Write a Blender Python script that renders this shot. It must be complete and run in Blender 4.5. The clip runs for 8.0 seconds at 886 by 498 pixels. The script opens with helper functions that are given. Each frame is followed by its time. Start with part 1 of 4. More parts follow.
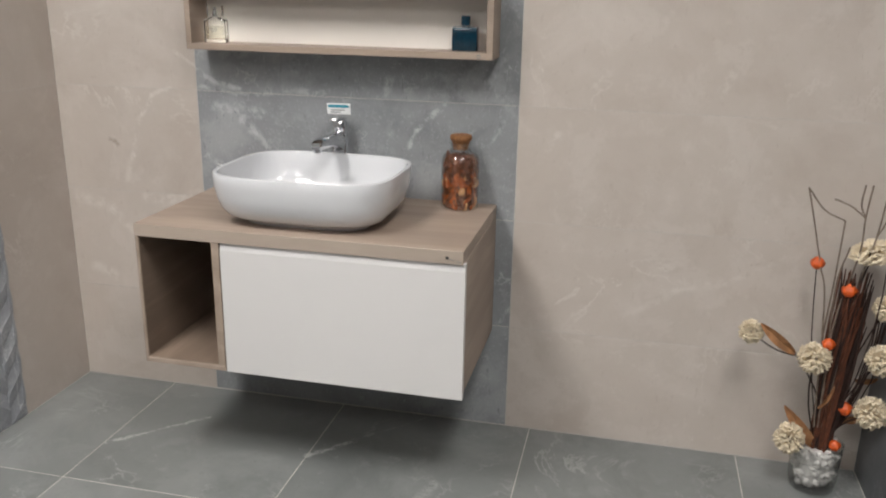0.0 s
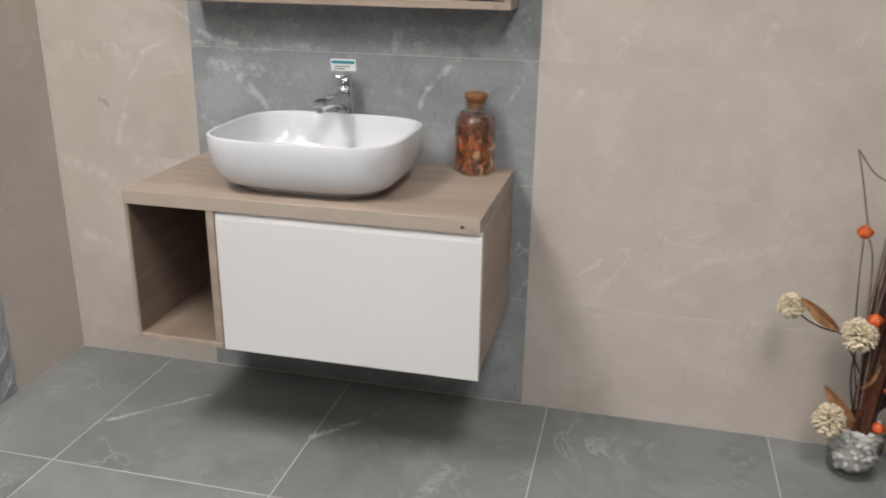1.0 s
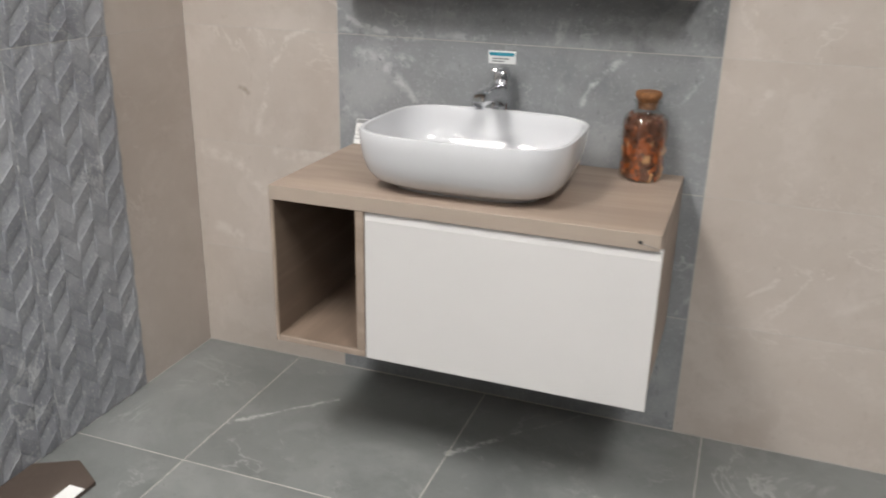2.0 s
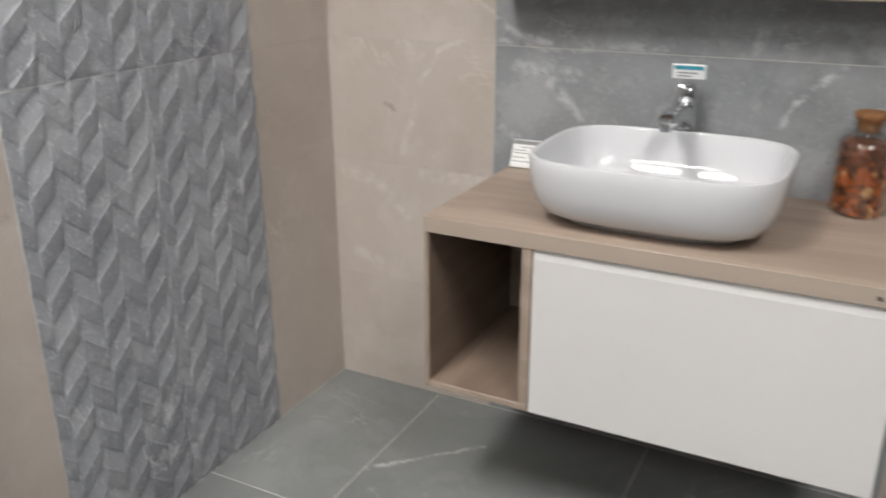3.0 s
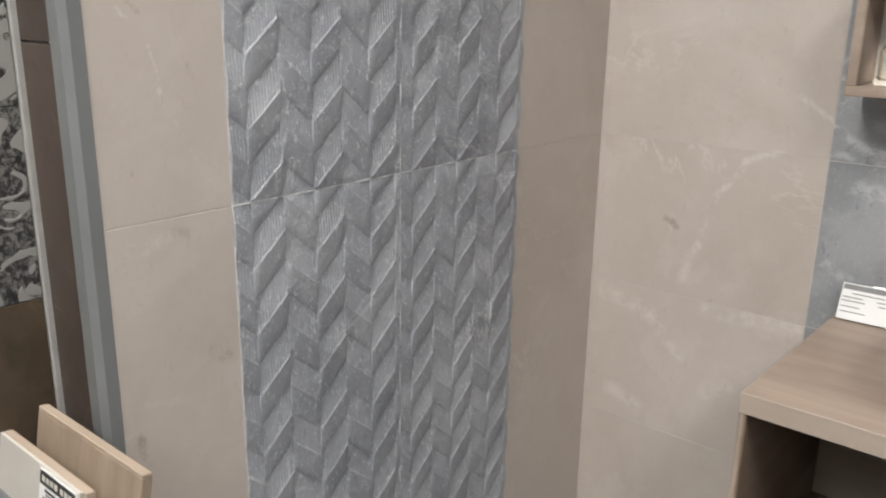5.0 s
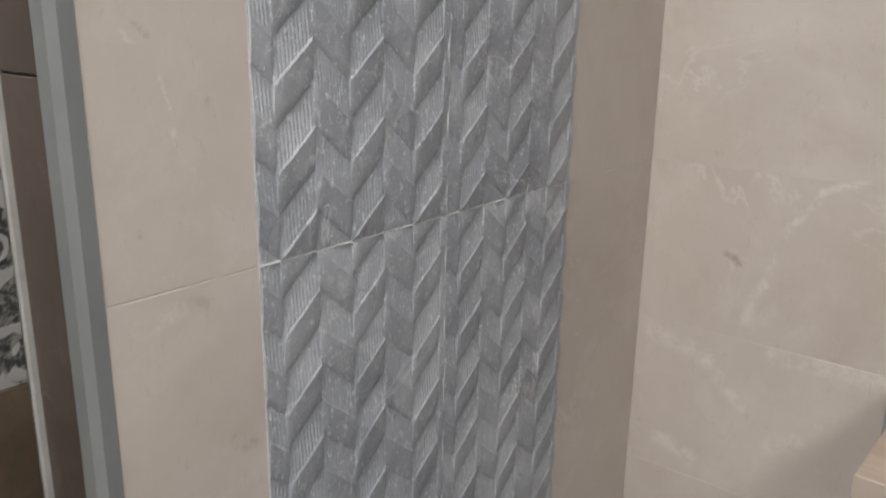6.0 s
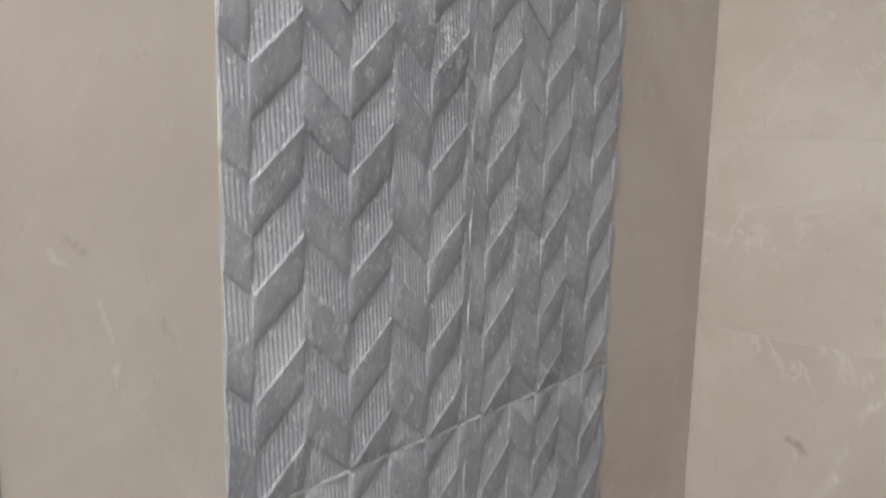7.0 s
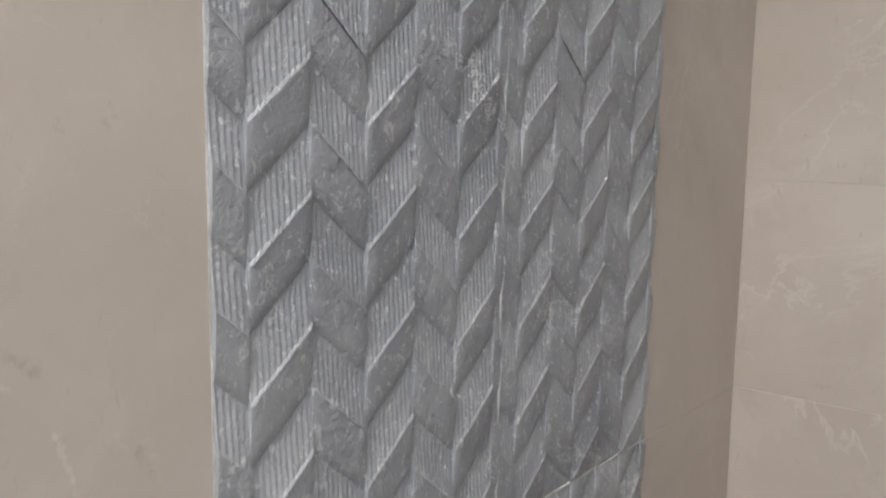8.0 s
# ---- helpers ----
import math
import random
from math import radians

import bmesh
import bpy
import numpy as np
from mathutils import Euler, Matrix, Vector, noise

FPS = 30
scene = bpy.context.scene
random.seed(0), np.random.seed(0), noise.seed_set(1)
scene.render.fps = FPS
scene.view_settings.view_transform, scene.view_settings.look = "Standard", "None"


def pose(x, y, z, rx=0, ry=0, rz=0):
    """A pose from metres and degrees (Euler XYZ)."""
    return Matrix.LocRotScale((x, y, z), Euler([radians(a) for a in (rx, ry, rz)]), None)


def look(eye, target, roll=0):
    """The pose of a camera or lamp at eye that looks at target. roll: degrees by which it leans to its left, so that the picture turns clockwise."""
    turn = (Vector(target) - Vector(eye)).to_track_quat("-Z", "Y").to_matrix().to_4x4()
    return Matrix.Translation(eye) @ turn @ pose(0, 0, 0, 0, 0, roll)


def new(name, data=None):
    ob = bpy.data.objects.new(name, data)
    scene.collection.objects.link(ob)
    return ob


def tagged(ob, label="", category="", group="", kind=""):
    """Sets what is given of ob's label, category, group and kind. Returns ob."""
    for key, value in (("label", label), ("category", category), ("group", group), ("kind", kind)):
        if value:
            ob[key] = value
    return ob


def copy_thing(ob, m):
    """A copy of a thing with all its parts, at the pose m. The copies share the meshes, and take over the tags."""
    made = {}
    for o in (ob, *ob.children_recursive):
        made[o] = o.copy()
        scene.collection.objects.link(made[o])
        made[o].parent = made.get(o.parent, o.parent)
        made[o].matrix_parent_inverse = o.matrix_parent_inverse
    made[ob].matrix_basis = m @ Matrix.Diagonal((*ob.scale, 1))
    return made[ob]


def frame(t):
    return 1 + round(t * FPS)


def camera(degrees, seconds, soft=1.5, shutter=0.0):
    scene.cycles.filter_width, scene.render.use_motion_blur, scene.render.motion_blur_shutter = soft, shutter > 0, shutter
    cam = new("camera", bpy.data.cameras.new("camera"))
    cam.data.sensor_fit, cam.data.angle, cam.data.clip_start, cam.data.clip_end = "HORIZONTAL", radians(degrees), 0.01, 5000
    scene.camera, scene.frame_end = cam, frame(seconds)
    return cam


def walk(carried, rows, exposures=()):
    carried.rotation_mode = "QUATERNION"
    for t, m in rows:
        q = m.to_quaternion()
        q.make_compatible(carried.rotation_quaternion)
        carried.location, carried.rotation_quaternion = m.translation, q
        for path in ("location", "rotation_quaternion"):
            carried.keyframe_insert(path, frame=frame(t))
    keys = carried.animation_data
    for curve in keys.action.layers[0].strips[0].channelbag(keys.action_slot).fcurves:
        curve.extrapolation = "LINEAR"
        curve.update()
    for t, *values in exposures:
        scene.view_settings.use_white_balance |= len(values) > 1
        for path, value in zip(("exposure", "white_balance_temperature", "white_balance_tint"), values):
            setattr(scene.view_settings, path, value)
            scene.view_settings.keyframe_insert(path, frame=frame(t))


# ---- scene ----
cam = camera(55.7, 8.0, soft=1.9, shutter=0.5)
PATH = [
    (0, (0.008, -0.078, 1.344), (-0.413, 1.783, 0.746), 1.1),
    (0.5, (-0.009, 0.015, 1.318), (-0.425, 1.855, 0.655), 0.9),
    (1, (-0.045, 0.082, 1.299), (-0.476, 1.914, 0.622), 0.9),
    (1.5, (-0.119, 0.126, 1.282), (-0.683, 1.914, 0.585), 0.8),
    (1.7, (-0.172, 0.157, 1.284), (-0.77, 1.932, 0.582), 1.1),
    (2.8, (-0.435, 0.332, 1.26), (-1.217, 2.039, 0.573), 0.2),
    (3, (-0.472, 0.373, 1.27), (-1.332, 2.039, 0.574), -0.2),
    (3.5, (-0.574, 0.472, 1.279), (-1.618, 2.041, 0.608), 0.0),
    (4, (-0.66, 0.542, 1.295), (-1.872, 1.999, 0.655), 1.3),
    (4.5, (-0.735, 0.595, 1.298), (-1.987, 2.039, 0.709), 0.9),
    (4.7, (-0.781, 0.604, 1.29), (-2.03, 2.064, 0.735), 0.9),
    (5.8, (-1.035, 0.704, 1.326), (-2.262, 2.172, 0.743), 1.2),
    (6, (-1.069, 0.722, 1.314), (-2.289, 2.207, 0.758), 0.9),
    (6.5, (-1.14, 0.81, 1.339), (-2.385, 2.304, 0.87), 1.0),
    (7, (-1.219, 0.887, 1.393), (-2.497, 2.391, 1.068), 1.2),
    (7.5, (-1.271, 0.938, 1.415), (-2.559, 2.44, 1.122), 1.1),
    (8, (-1.341, 0.97, 1.422), (-2.603, 2.499, 1.157), 0.8),
]
EXPOSURES = ((0.0, 0.11), (1.5, 0.18), (3.0, 0.12), (4.0, 0.17), (4.7, 0.2), (6.0, 0.04), (7.0, 0.02), (8.0, -0.09))
walk(cam, [(t, look(eye, target, roll)) for t, eye, target, roll in PATH], EXPOSURES)

# ---- world, lights ----
world = bpy.data.worlds.new("world")
scene.world = world
world.use_nodes = True
world.node_tree.nodes["Background"].inputs[0].default_value = (0.9, 0.95, 1.0, 1)
world.node_tree.nodes["Background"].inputs[1].default_value = 0.15


def lamp(x, y, z, sx, sy, watts, colour=(1.0, 0.975, 0.945)):
    data = bpy.data.lights.new("ceiling_lamp", "AREA")
    data.shape, data.size, data.size_y, data.energy, data.color = "RECTANGLE", sx, sy, watts, colour
    ob = new("ceiling_lamp", data)
    ob.matrix_world = pose(x, y, z)
    return ob


# rows of louvred lights under the showroom ceiling
FIXTURES = [(lx, ly, watts * share) for lx, share in ((-3.3, 0.5), (-1.5, 1.12), (0.4, 0.84)) for ly, watts in ((-3.4, 10), (-1.6, 48), (0.4, 74))]
for lx, ly, watts in FIXTURES:
    lamp(lx, ly, 2.95, 0.56, 1.16, watts)

# ---- materials ----


class Nodes:
    """A material's node tree with short calls."""

    def __init__(self, name, rough=0.5, metal=0.0, bump=None):
        self.m = bpy.data.materials.new(name)
        self.m.use_nodes = True
        self.t = self.m.node_tree
        self.b = self.t.nodes["Principled BSDF"]
        self.b.inputs["Roughness"].default_value = rough
        self.b.inputs["Metallic"].default_value = metal

    def node(self, kind, **sets):
        n = self.t.nodes.new(kind)
        for k, v in sets.items():
            if k == "operation":
                n.operation = v
            elif k == "data_type":
                n.data_type = v
            elif k == "blend_type":
                n.blend_type = v
        return n

    def put(self, sock, v):
        if isinstance(v, bpy.types.NodeSocket):
            self.t.links.new(v, sock)
        else:
            sock.default_value = v

    def math(self, op, a, b=0.0, c=0.0, clamp=False):
        n = self.node("ShaderNodeMath", operation=op)
        n.use_clamp = clamp
        for q, v in enumerate((a, b, c)):
            self.put(n.inputs[q], v)
        return n.outputs[0]

    def vec(self, op, a, b=(0, 0, 0), scale=None):
        n = self.node("ShaderNodeVectorMath", operation=op)
        self.put(n.inputs[0], a)
        self.put(n.inputs[1], b)
        if scale is not None:
            self.put(n.inputs["Scale"], scale)
        return n.outputs["Value"] if op in ("DOT_PRODUCT", "LENGTH", "DISTANCE") else n.outputs[0]

    def position(self):
        return self.node("ShaderNodeNewGeometry").outputs["Position"]

    def shifted(self):
        r = self.node("ShaderNodeObjectInfo").outputs["Random"]
        off = self.vec("SCALE", (37.0, 21.0, 53.0), scale=r)
        return self.vec("ADD", self.position(), off)

    def noise(self, vector, scale, detail=4.0, rough=0.55, distortion=0.0):
        n = self.node("ShaderNodeTexNoise")
        self.put(n.inputs["Vector"], vector)
        n.inputs["Scale"].default_value = scale
        n.inputs["Detail"].default_value = detail
        n.inputs["Roughness"].default_value = rough
        n.inputs["Distortion"].default_value = distortion
        return n

    def ramp(self, v, lo, hi, a=0.0, b=1.0):
        n = self.node("ShaderNodeMapRange")
        n.interpolation_type = "SMOOTHSTEP"
        for q, val in enumerate((v, lo, hi, a, b)):
            self.put(n.inputs[q], val)
        return n.outputs[0]

    def mix(self, f, a, b, kind="MIX"):
        n = self.node("ShaderNodeMix", data_type="RGBA", blend_type=kind)
        self.put(n.inputs[0], f)
        self.put(n.inputs[6], a if isinstance(a, bpy.types.NodeSocket) else (*a, 1))
        self.put(n.inputs[7], b if isinstance(b, bpy.types.NodeSocket) else (*b, 1))
        return n.outputs[2]

    def colour(self, v):
        self.put(self.b.inputs["Base Color"], v if isinstance(v, bpy.types.NodeSocket) else (*v, 1))

    def bump(self, h, strength=0.3, distance=0.002):
        n = self.node("ShaderNodeBump")
        n.inputs["Strength"].default_value = strength
        n.inputs["Distance"].default_value = distance
        self.put(n.inputs["Height"], h)
        self.put(self.b.inputs["Normal"], n.outputs[0])

    def segment(self, p, a, b, width):
        """1 on the line from a to b, falling to 0 at its width."""
        d = Vector(b) - Vector(a)
        ap = self.vec("SUBTRACT", p, tuple(a))
        k = self.math("DIVIDE", self.vec("DOT_PRODUCT", ap, tuple(d)), d.length_squared, clamp=True)
        near = self.vec("SCALE", tuple(d), scale=k)
        dist = self.vec("DISTANCE", ap, near)
        return self.ramp(dist, width, width * 0.15, 0.0, 1.0)


def stone(name, base, light, dark, vein, rough, veins=(), vein_amount=0.5, pits=0.2, big=1.7, wear=0.3, patches=0.3, cracks=0.35, speck=0.0, depth=0.0012, flecks=0.6, stains=()):
    """Polished or matt stone-look tile: clouds, fine veins, own veins at given places, grain."""
    n = Nodes(name, rough)
    p = n.shifted()
    cloud = n.noise(p, big, 7, 0.6, 0.6).outputs[0]
    c = n.mix(n.ramp(cloud, 0.3, 0.5), dark, base)
    c = n.mix(n.ramp(cloud, 0.52, 0.72), c, light)
    mid = n.noise(p, 9, 6, 0.65).outputs[0]
    c = n.mix(n.ramp(mid, 0.5, 0.75, 0.0, 0.45), c, light)
    c = n.mix(n.ramp(mid, 0.5, 0.28, 0.0, 0.4), c, dark)
    w = n.noise(p, 1.9, 8, 0.62, 1.4).outputs[0]
    line = n.ramp(n.math("ABSOLUTE", n.math("SUBTRACT", w, 0.5)), 0.012, 0.0)
    mask = n.ramp(n.noise(p, 2.7, 3).outputs[0], 0.5, 0.66)
    c = n.mix(n.math("MULTIPLY", n.math("MULTIPLY", line, mask), vein_amount), c, vein)
    patch = n.noise(p, 4.2, 9, 0.68, 0.3).outputs[0]
    c = n.mix(n.ramp(patch, 0.53, 0.60, 0.0, patches), c, light)
    bent = n.vec("ADD", p, n.vec("SCALE", n.vec("SUBTRACT", n.noise(p, 5, 6, 0.7).outputs[1], (0.5, 0.5, 0.5)), scale=0.35))
    cell = n.node("ShaderNodeTexVoronoi")
    cell.feature = "DISTANCE_TO_EDGE"
    n.put(cell.inputs["Vector"], bent)
    cell.inputs["Scale"].default_value = 5.5
    crack = n.ramp(cell.outputs["Distance"], 0.022, 0.0)
    keep = n.ramp(n.noise(p, 6.5, 5, 0.7).outputs[0], 0.52, 0.68)
    c = n.mix(n.math("MULTIPLY", n.math("MULTIPLY", crack, keep), cracks), c, vein)
    if veins:
        pos = n.position()
        wob = n.vec("SCALE", n.vec("SUBTRACT", n.noise(pos, 9, 8, 0.72).outputs[1], (0.5, 0.5, 0.5)), scale=0.05)
        pw = n.vec("ADD", pos, wob)
        breaks = n.ramp(n.noise(pos, 34, 6, 0.75).outputs[0], 0.40, 0.60)
        for a, b, width, strength in stains:
            f = n.math("MULTIPLY", n.segment(pw, a, b, width), n.math("MULTIPLY", breaks, strength))
            c = n.mix(f, c, tuple(v * 0.62 * k for v, k in zip(dark, (1.05, 0.95, 0.85))))
        for a, b, width, strength in veins:
            f = n.math("MULTIPLY", n.segment(pw, a, b, width), n.math("MULTIPLY", breaks, strength))
            c = n.mix(f, c, vein)
    fl = n.noise(n.vec("MULTIPLY", p, (1.0, 1.0, 0.4)), 75, 4, 0.7, 0.5).outputs[0]
    c = n.mix(n.ramp(fl, 0.61, 0.70, 0.0, flecks), c, dark)
    fine = n.noise(p, 170, 3, 0.6).outputs[0]
    c = n.mix(n.ramp(fine, 0.62, 0.8, 0.0, wear), c, light)
    if speck:
        sp = n.noise(n.vec("MULTIPLY", p, (1.0, 1.0, 0.6)), 150, 4, 0.75, 0.8).outputs[0]
        c = n.mix(n.ramp(sp, 0.57, 0.63, 0.0, speck), c, vein)
    n.colour(c)
    pit = n.noise(p, 70, 5, 0.7).outputs[0]
    n.bump(n.math("ADD", pit, n.math("MULTIPLY", fine, 0.5)), pits, depth)
    n.put(n.b.inputs["Roughness"], n.ramp(mid, 0.3, 0.7, rough - 0.06, rough + 0.08))
    return n.m


def plain(name, base, rough=0.5, metal=0.0, vary=0.12, scale=12, bumpy=0.05, coat=0.0):
    n = Nodes(name, rough, metal)
    p = n.shifted()
    f = n.noise(p, scale, 5, 0.6).outputs[0]
    lo, hi = tuple(v * (1 - vary) for v in base), tuple(min(1, v * (1 + vary)) for v in base)
    n.colour(n.mix(n.ramp(f, 0.3, 0.7), lo, hi))
    if bumpy:
        n.bump(n.noise(p, scale * 9, 3).outputs[0], bumpy, 0.001)
    n.b.inputs["Coat Weight"].default_value = coat
    return n.m


def wood(name, base, dark, axis=0, rough=0.5):
    """Straight-grained wood decor, the grain along one axis."""
    n = Nodes(name, rough)
    sc = [26.0, 26.0, 26.0]
    sc[axis] = 1.1
    p = n.vec("MULTIPLY", n.shifted(), tuple(sc))
    g = n.noise(p, 1.0, 6, 0.65, 0.5).outputs[0]
    sc2 = [150.0, 150.0, 150.0]
    sc2[axis] = 5.0
    f = n.noise(n.vec("MULTIPLY", n.shifted(), tuple(sc2)), 1.0, 3).outputs[0]
    c = n.mix(n.ramp(g, 0.3, 0.7), dark, base)
    c = n.mix(n.ramp(f, 0.52, 0.75, 0.0, 0.3), c, dark)
    sc3 = [7.0, 7.0, 7.0]
    sc3[axis] = 0.9
    wide = n.noise(n.vec("MULTIPLY", n.shifted(), tuple(sc3)), 1.0, 4, 0.6, 0.8).outputs[0]
    c = n.mix(n.ramp(wide, 0.42, 0.62, 0.0, 0.7), c, tuple(v * 0.82 for v in dark))
    n.colour(c)
    n.bump(f, 0.12, 0.0006)
    return n.m


def glass(name, tint=(1, 1, 1), rough=0.02):
    n = Nodes(name, rough)
    n.colour(tint)
    n.b.inputs["Transmission Weight"].default_value = 1.0
    n.b.inputs["IOR"].default_value = 1.45
    return n.m


YW, XW, XE = 2.315, -1.825, 0.724  # tile faces of the back wall, the side wall and the far side wall

BEIGE = ((0.512, 0.455, 0.407), (0.582, 0.525, 0.478), (0.450, 0.391, 0.343), (0.66, 0.615, 0.565))
back_veins = [
    ((0.0, YW, 0.40), (0.17, YW, 0.51), 0.018, 0.3), ((0.17, YW, 0.51), (0.31, YW, 0.55), 0.018, 0.45),
    ((0.31, YW, 0.55), (0.45, YW, 0.63), 0.013, 0.4), ((-0.25, YW, 0.87), (-0.2, YW, 0.95), 0.015, 0.5),
    ((0.22, YW, 1.07), (0.26, YW, 1.15), 0.02, 0.5), ((-1.418, YW, 1.026), (-1.49, YW, 0.994), 0.010, 0.7),
    ((-1.49, YW, 0.994), (-1.545, YW, 0.905), 0.012, 0.7), ((-1.545, YW, 0.905), (-1.577, YW, 0.799), 0.014, 0.75),
    ((-1.577, YW, 0.799), (-1.60, YW, 0.72), 0.018, 0.5), ((-1.471, YW, 1.165), (-1.404, YW, 1.139), 0.006, 0.6),
    ((-1.404, YW, 1.139), (-1.325, YW, 1.094), 0.008, 0.8), ((-1.79, YW, 0.655), (-1.667, YW, 0.619), 0.030, 0.55),
    ((-1.667, YW, 0.619), (-1.59, YW, 0.539), 0.022, 0.6), ((-1.537, YW, 0.665), (-1.34, YW, 0.668), 0.024, 0.6),
    ((-1.76, YW, 0.407), (-1.683, YW, 0.384), 0.03, 0.6), ((-1.52, YW, 0.47), (-1.47, YW, 0.50), 0.025, 0.5),
]
side_veins = [
    ((XW, 1.147, 1.306), (XW, 1.184, 1.257), 0.0035, 0.49), ((XW, 1.184, 1.257), (XW, 1.204, 1.228), 0.0035, 0.56),
    ((XW, 1.204, 1.228), (XW, 1.212, 1.172), 0.0035, 0.56), ((XW, 1.212, 1.172), (XW, 1.24, 1.119), 0.0035, 0.56),
    ((XW, 1.208, 1.185), (XW, 1.243, 1.156), 0.0035, 0.35), ((XW, 1.245, 1.108), (XW, 1.271, 1.063), 0.0035, 0.42),
    ((XW, 1.152, 0.989), (XW, 1.201, 0.99), 0.014, 0.5), ((XW, 1.152, 0.768), (XW, 1.215, 0.752), 0.012, 0.22),
]
back_stains = [((-1.645, YW, 0.852), (-1.628, YW, 0.838), 0.014, 0.7), ((-1.55, YW, 0.700), (-1.53, YW, 0.690), 0.012, 0.6), ((-1.70, YW, 1.05), (-1.68, YW, 1.05), 0.008, 0.4),
               ((0.35, YW, 0.60), (0.43, YW, 0.63), 0.006, 0.7), ((0.60, YW, 0.34), (0.64, YW, 0.36), 0.03, 0.25)]
side_stains = [((XW, 1.262, 0.82), (XW, 1.285, 0.80), 0.016, 0.5), ((XW, 1.136, 0.717), (XW, 1.144, 0.684), 0.012, 0.7), ((XW, 1.17, 1.30), (XW, 1.185, 1.285), 0.008, 0.4),
               ((XW, 1.15, 1.10), (XW, 1.16, 1.09), 0.006, 0.5), ((XW, 1.25, 1.22), (XW, 1.255, 1.20), 0.006, 0.5), ((XW, 1.21, 0.995), (XW, 1.24, 0.985), 0.012, 0.35)]
stone_back = stone("beige_stone_tile", *BEIGE, 0.36, back_veins, 0.55, 0.14, patches=0.42, stains=back_stains)
stone_side = stone("beige_stone_side_tile", *BEIGE, 0.40, side_veins, 0.5, 0.14, depth=0.0012, stains=side_stains)
GREY = ((0.262, 0.272, 0.281), (0.355, 0.365, 0.372), (0.19, 0.198, 0.207), (0.53, 0.54, 0.55))
panel_veins = [
    ((-0.54, YW, 1.01), (-0.616, YW, 0.937), 0.012, 0.8), ((-0.616, YW, 0.937), (-0.645, YW, 0.885), 0.010, 0.8),
    ((-1.268, YW, 0.971), (-1.112, YW, 0.957), 0.026, 0.7), ((-1.179, YW, 0.936), (-1.134, YW, 0.891), 0.024, 0.8),
    ((-1.134, YW, 0.891), (-1.098, YW, 0.853), 0.014, 0.7), ((-1.326, YW, 1.085), (-1.256, YW, 1.045), 0.012, 0.9),
    ((-1.256, YW, 1.045), (-1.184, YW, 1.034), 0.012, 0.9), ((-1.332, YW, 1.04), (-1.191, YW, 1.019), 0.010, 0.6),
    ((-1.191, YW, 1.019), (-1.059, YW, 1.022), 0.010, 0.6), ((-1.035, YW, 1.031), (-0.912, YW, 1.03), 0.016, 0.7),
    ((-0.70, YW, 1.08), (-0.72, YW, 1.03), 0.02, 0.6), ((-1.31, YW, 0.82), (-1.26, YW, 0.79), 0.015, 0.6),
    ((-0.36, YW, 0.97), (-0.39, YW, 0.91), 0.010, 0.6), ((-0.35, YW, 0.36), (-0.32, YW, 0.40), 0.010, 0.6),
]
stone_panel = stone("grey_stone_tile", *GREY, 0.42, panel_veins, 0.6, 0.4, 2.4, 0.5, 0.5, 0.7, 0.3, 0.002, 0.8)
stone_east = stone("dark_grey_stone_tile", (0.105, 0.11, 0.118), (0.15, 0.156, 0.165), (0.075, 0.08, 0.087), (0.3, 0.31, 0.32), 0.42, (), 0.4, 0.2)
floor_veins = [
    ((-1.485, 1.895, 0), (-1.39, 1.982, 0), 0.014, 1.4), ((-1.39, 1.982, 0), (-1.25, 2.12, 0), 0.010, 1.3),
    ((-0.863, 1.985, 0), (-0.757, 2.095, 0), 0.015, 1.4), ((-0.757, 2.099, 0), (-0.57, 2.30, 0), 0.007, 0.5),
    ((-0.50, 1.80, 0), (-0.46, 1.93, 0), 0.03, 0.5),
]
FLOOR = ((0.185, 0.193, 0.189), (0.245, 0.252, 0.247), (0.14, 0.147, 0.144), (0.42, 0.42, 0.41))
stone_floor = stone("grey_floor_tile", *FLOOR, 0.40, floor_veins, 0.55, 0.08)
stone_relief = stone("grey_relief_tile", (0.300, 0.312, 0.337), (0.398, 0.41, 0.434), (0.215, 0.225, 0.248), (0.60, 0.61, 0.62), 0.50, (), 0.7, 1.0, 3.0, 0.6, 0.5, 0.75, 0.7, 0.0022, 0.85)
grout = plain("pale_grout", (0.50, 0.47, 0.435), 0.85, 0, 0.1, 30, 0.2)
grout_pale = plain("pale_grey_grout", (0.52, 0.52, 0.51), 0.85, 0, 0.25, 60, 0.2)
grout_grey = plain("grey_grout", (0.36, 0.36, 0.35), 0.85, 0, 0.1, 30, 0.2)
plaster = plain("pale_plaster", (0.42, 0.415, 0.405), 0.8, 0, 0.04, 3, 0.05)
showroom_paint = plain("dull_showroom_paint", (0.28, 0.275, 0.27), 0.8, 0, 0.1, 3, 0.05)
wood_x = wood("taupe_wood", (0.385, 0.305, 0.245), (0.32, 0.247, 0.196), 0)
wood_edge = wood("taupe_wood_edge", (0.47, 0.395, 0.33), (0.42, 0.345, 0.285), 0)
# taupe wood darkened to a brown that holds the niche's shade
wood_niche_shade = wood("niche_shade_brown", (0.27, 0.20, 0.152), (0.215, 0.157, 0.118), 1)
wood_back = wood("pale_wood_back", (0.47, 0.42, 0.36), (0.41, 0.36, 0.305), 0)
wood_y = wood("taupe_wood_side", (0.39, 0.31, 0.25), (0.325, 0.253, 0.202), 1)
stand_taupe = wood("dark_taupe_board", (0.13, 0.108, 0.094), (0.10, 0.083, 0.072), 0)
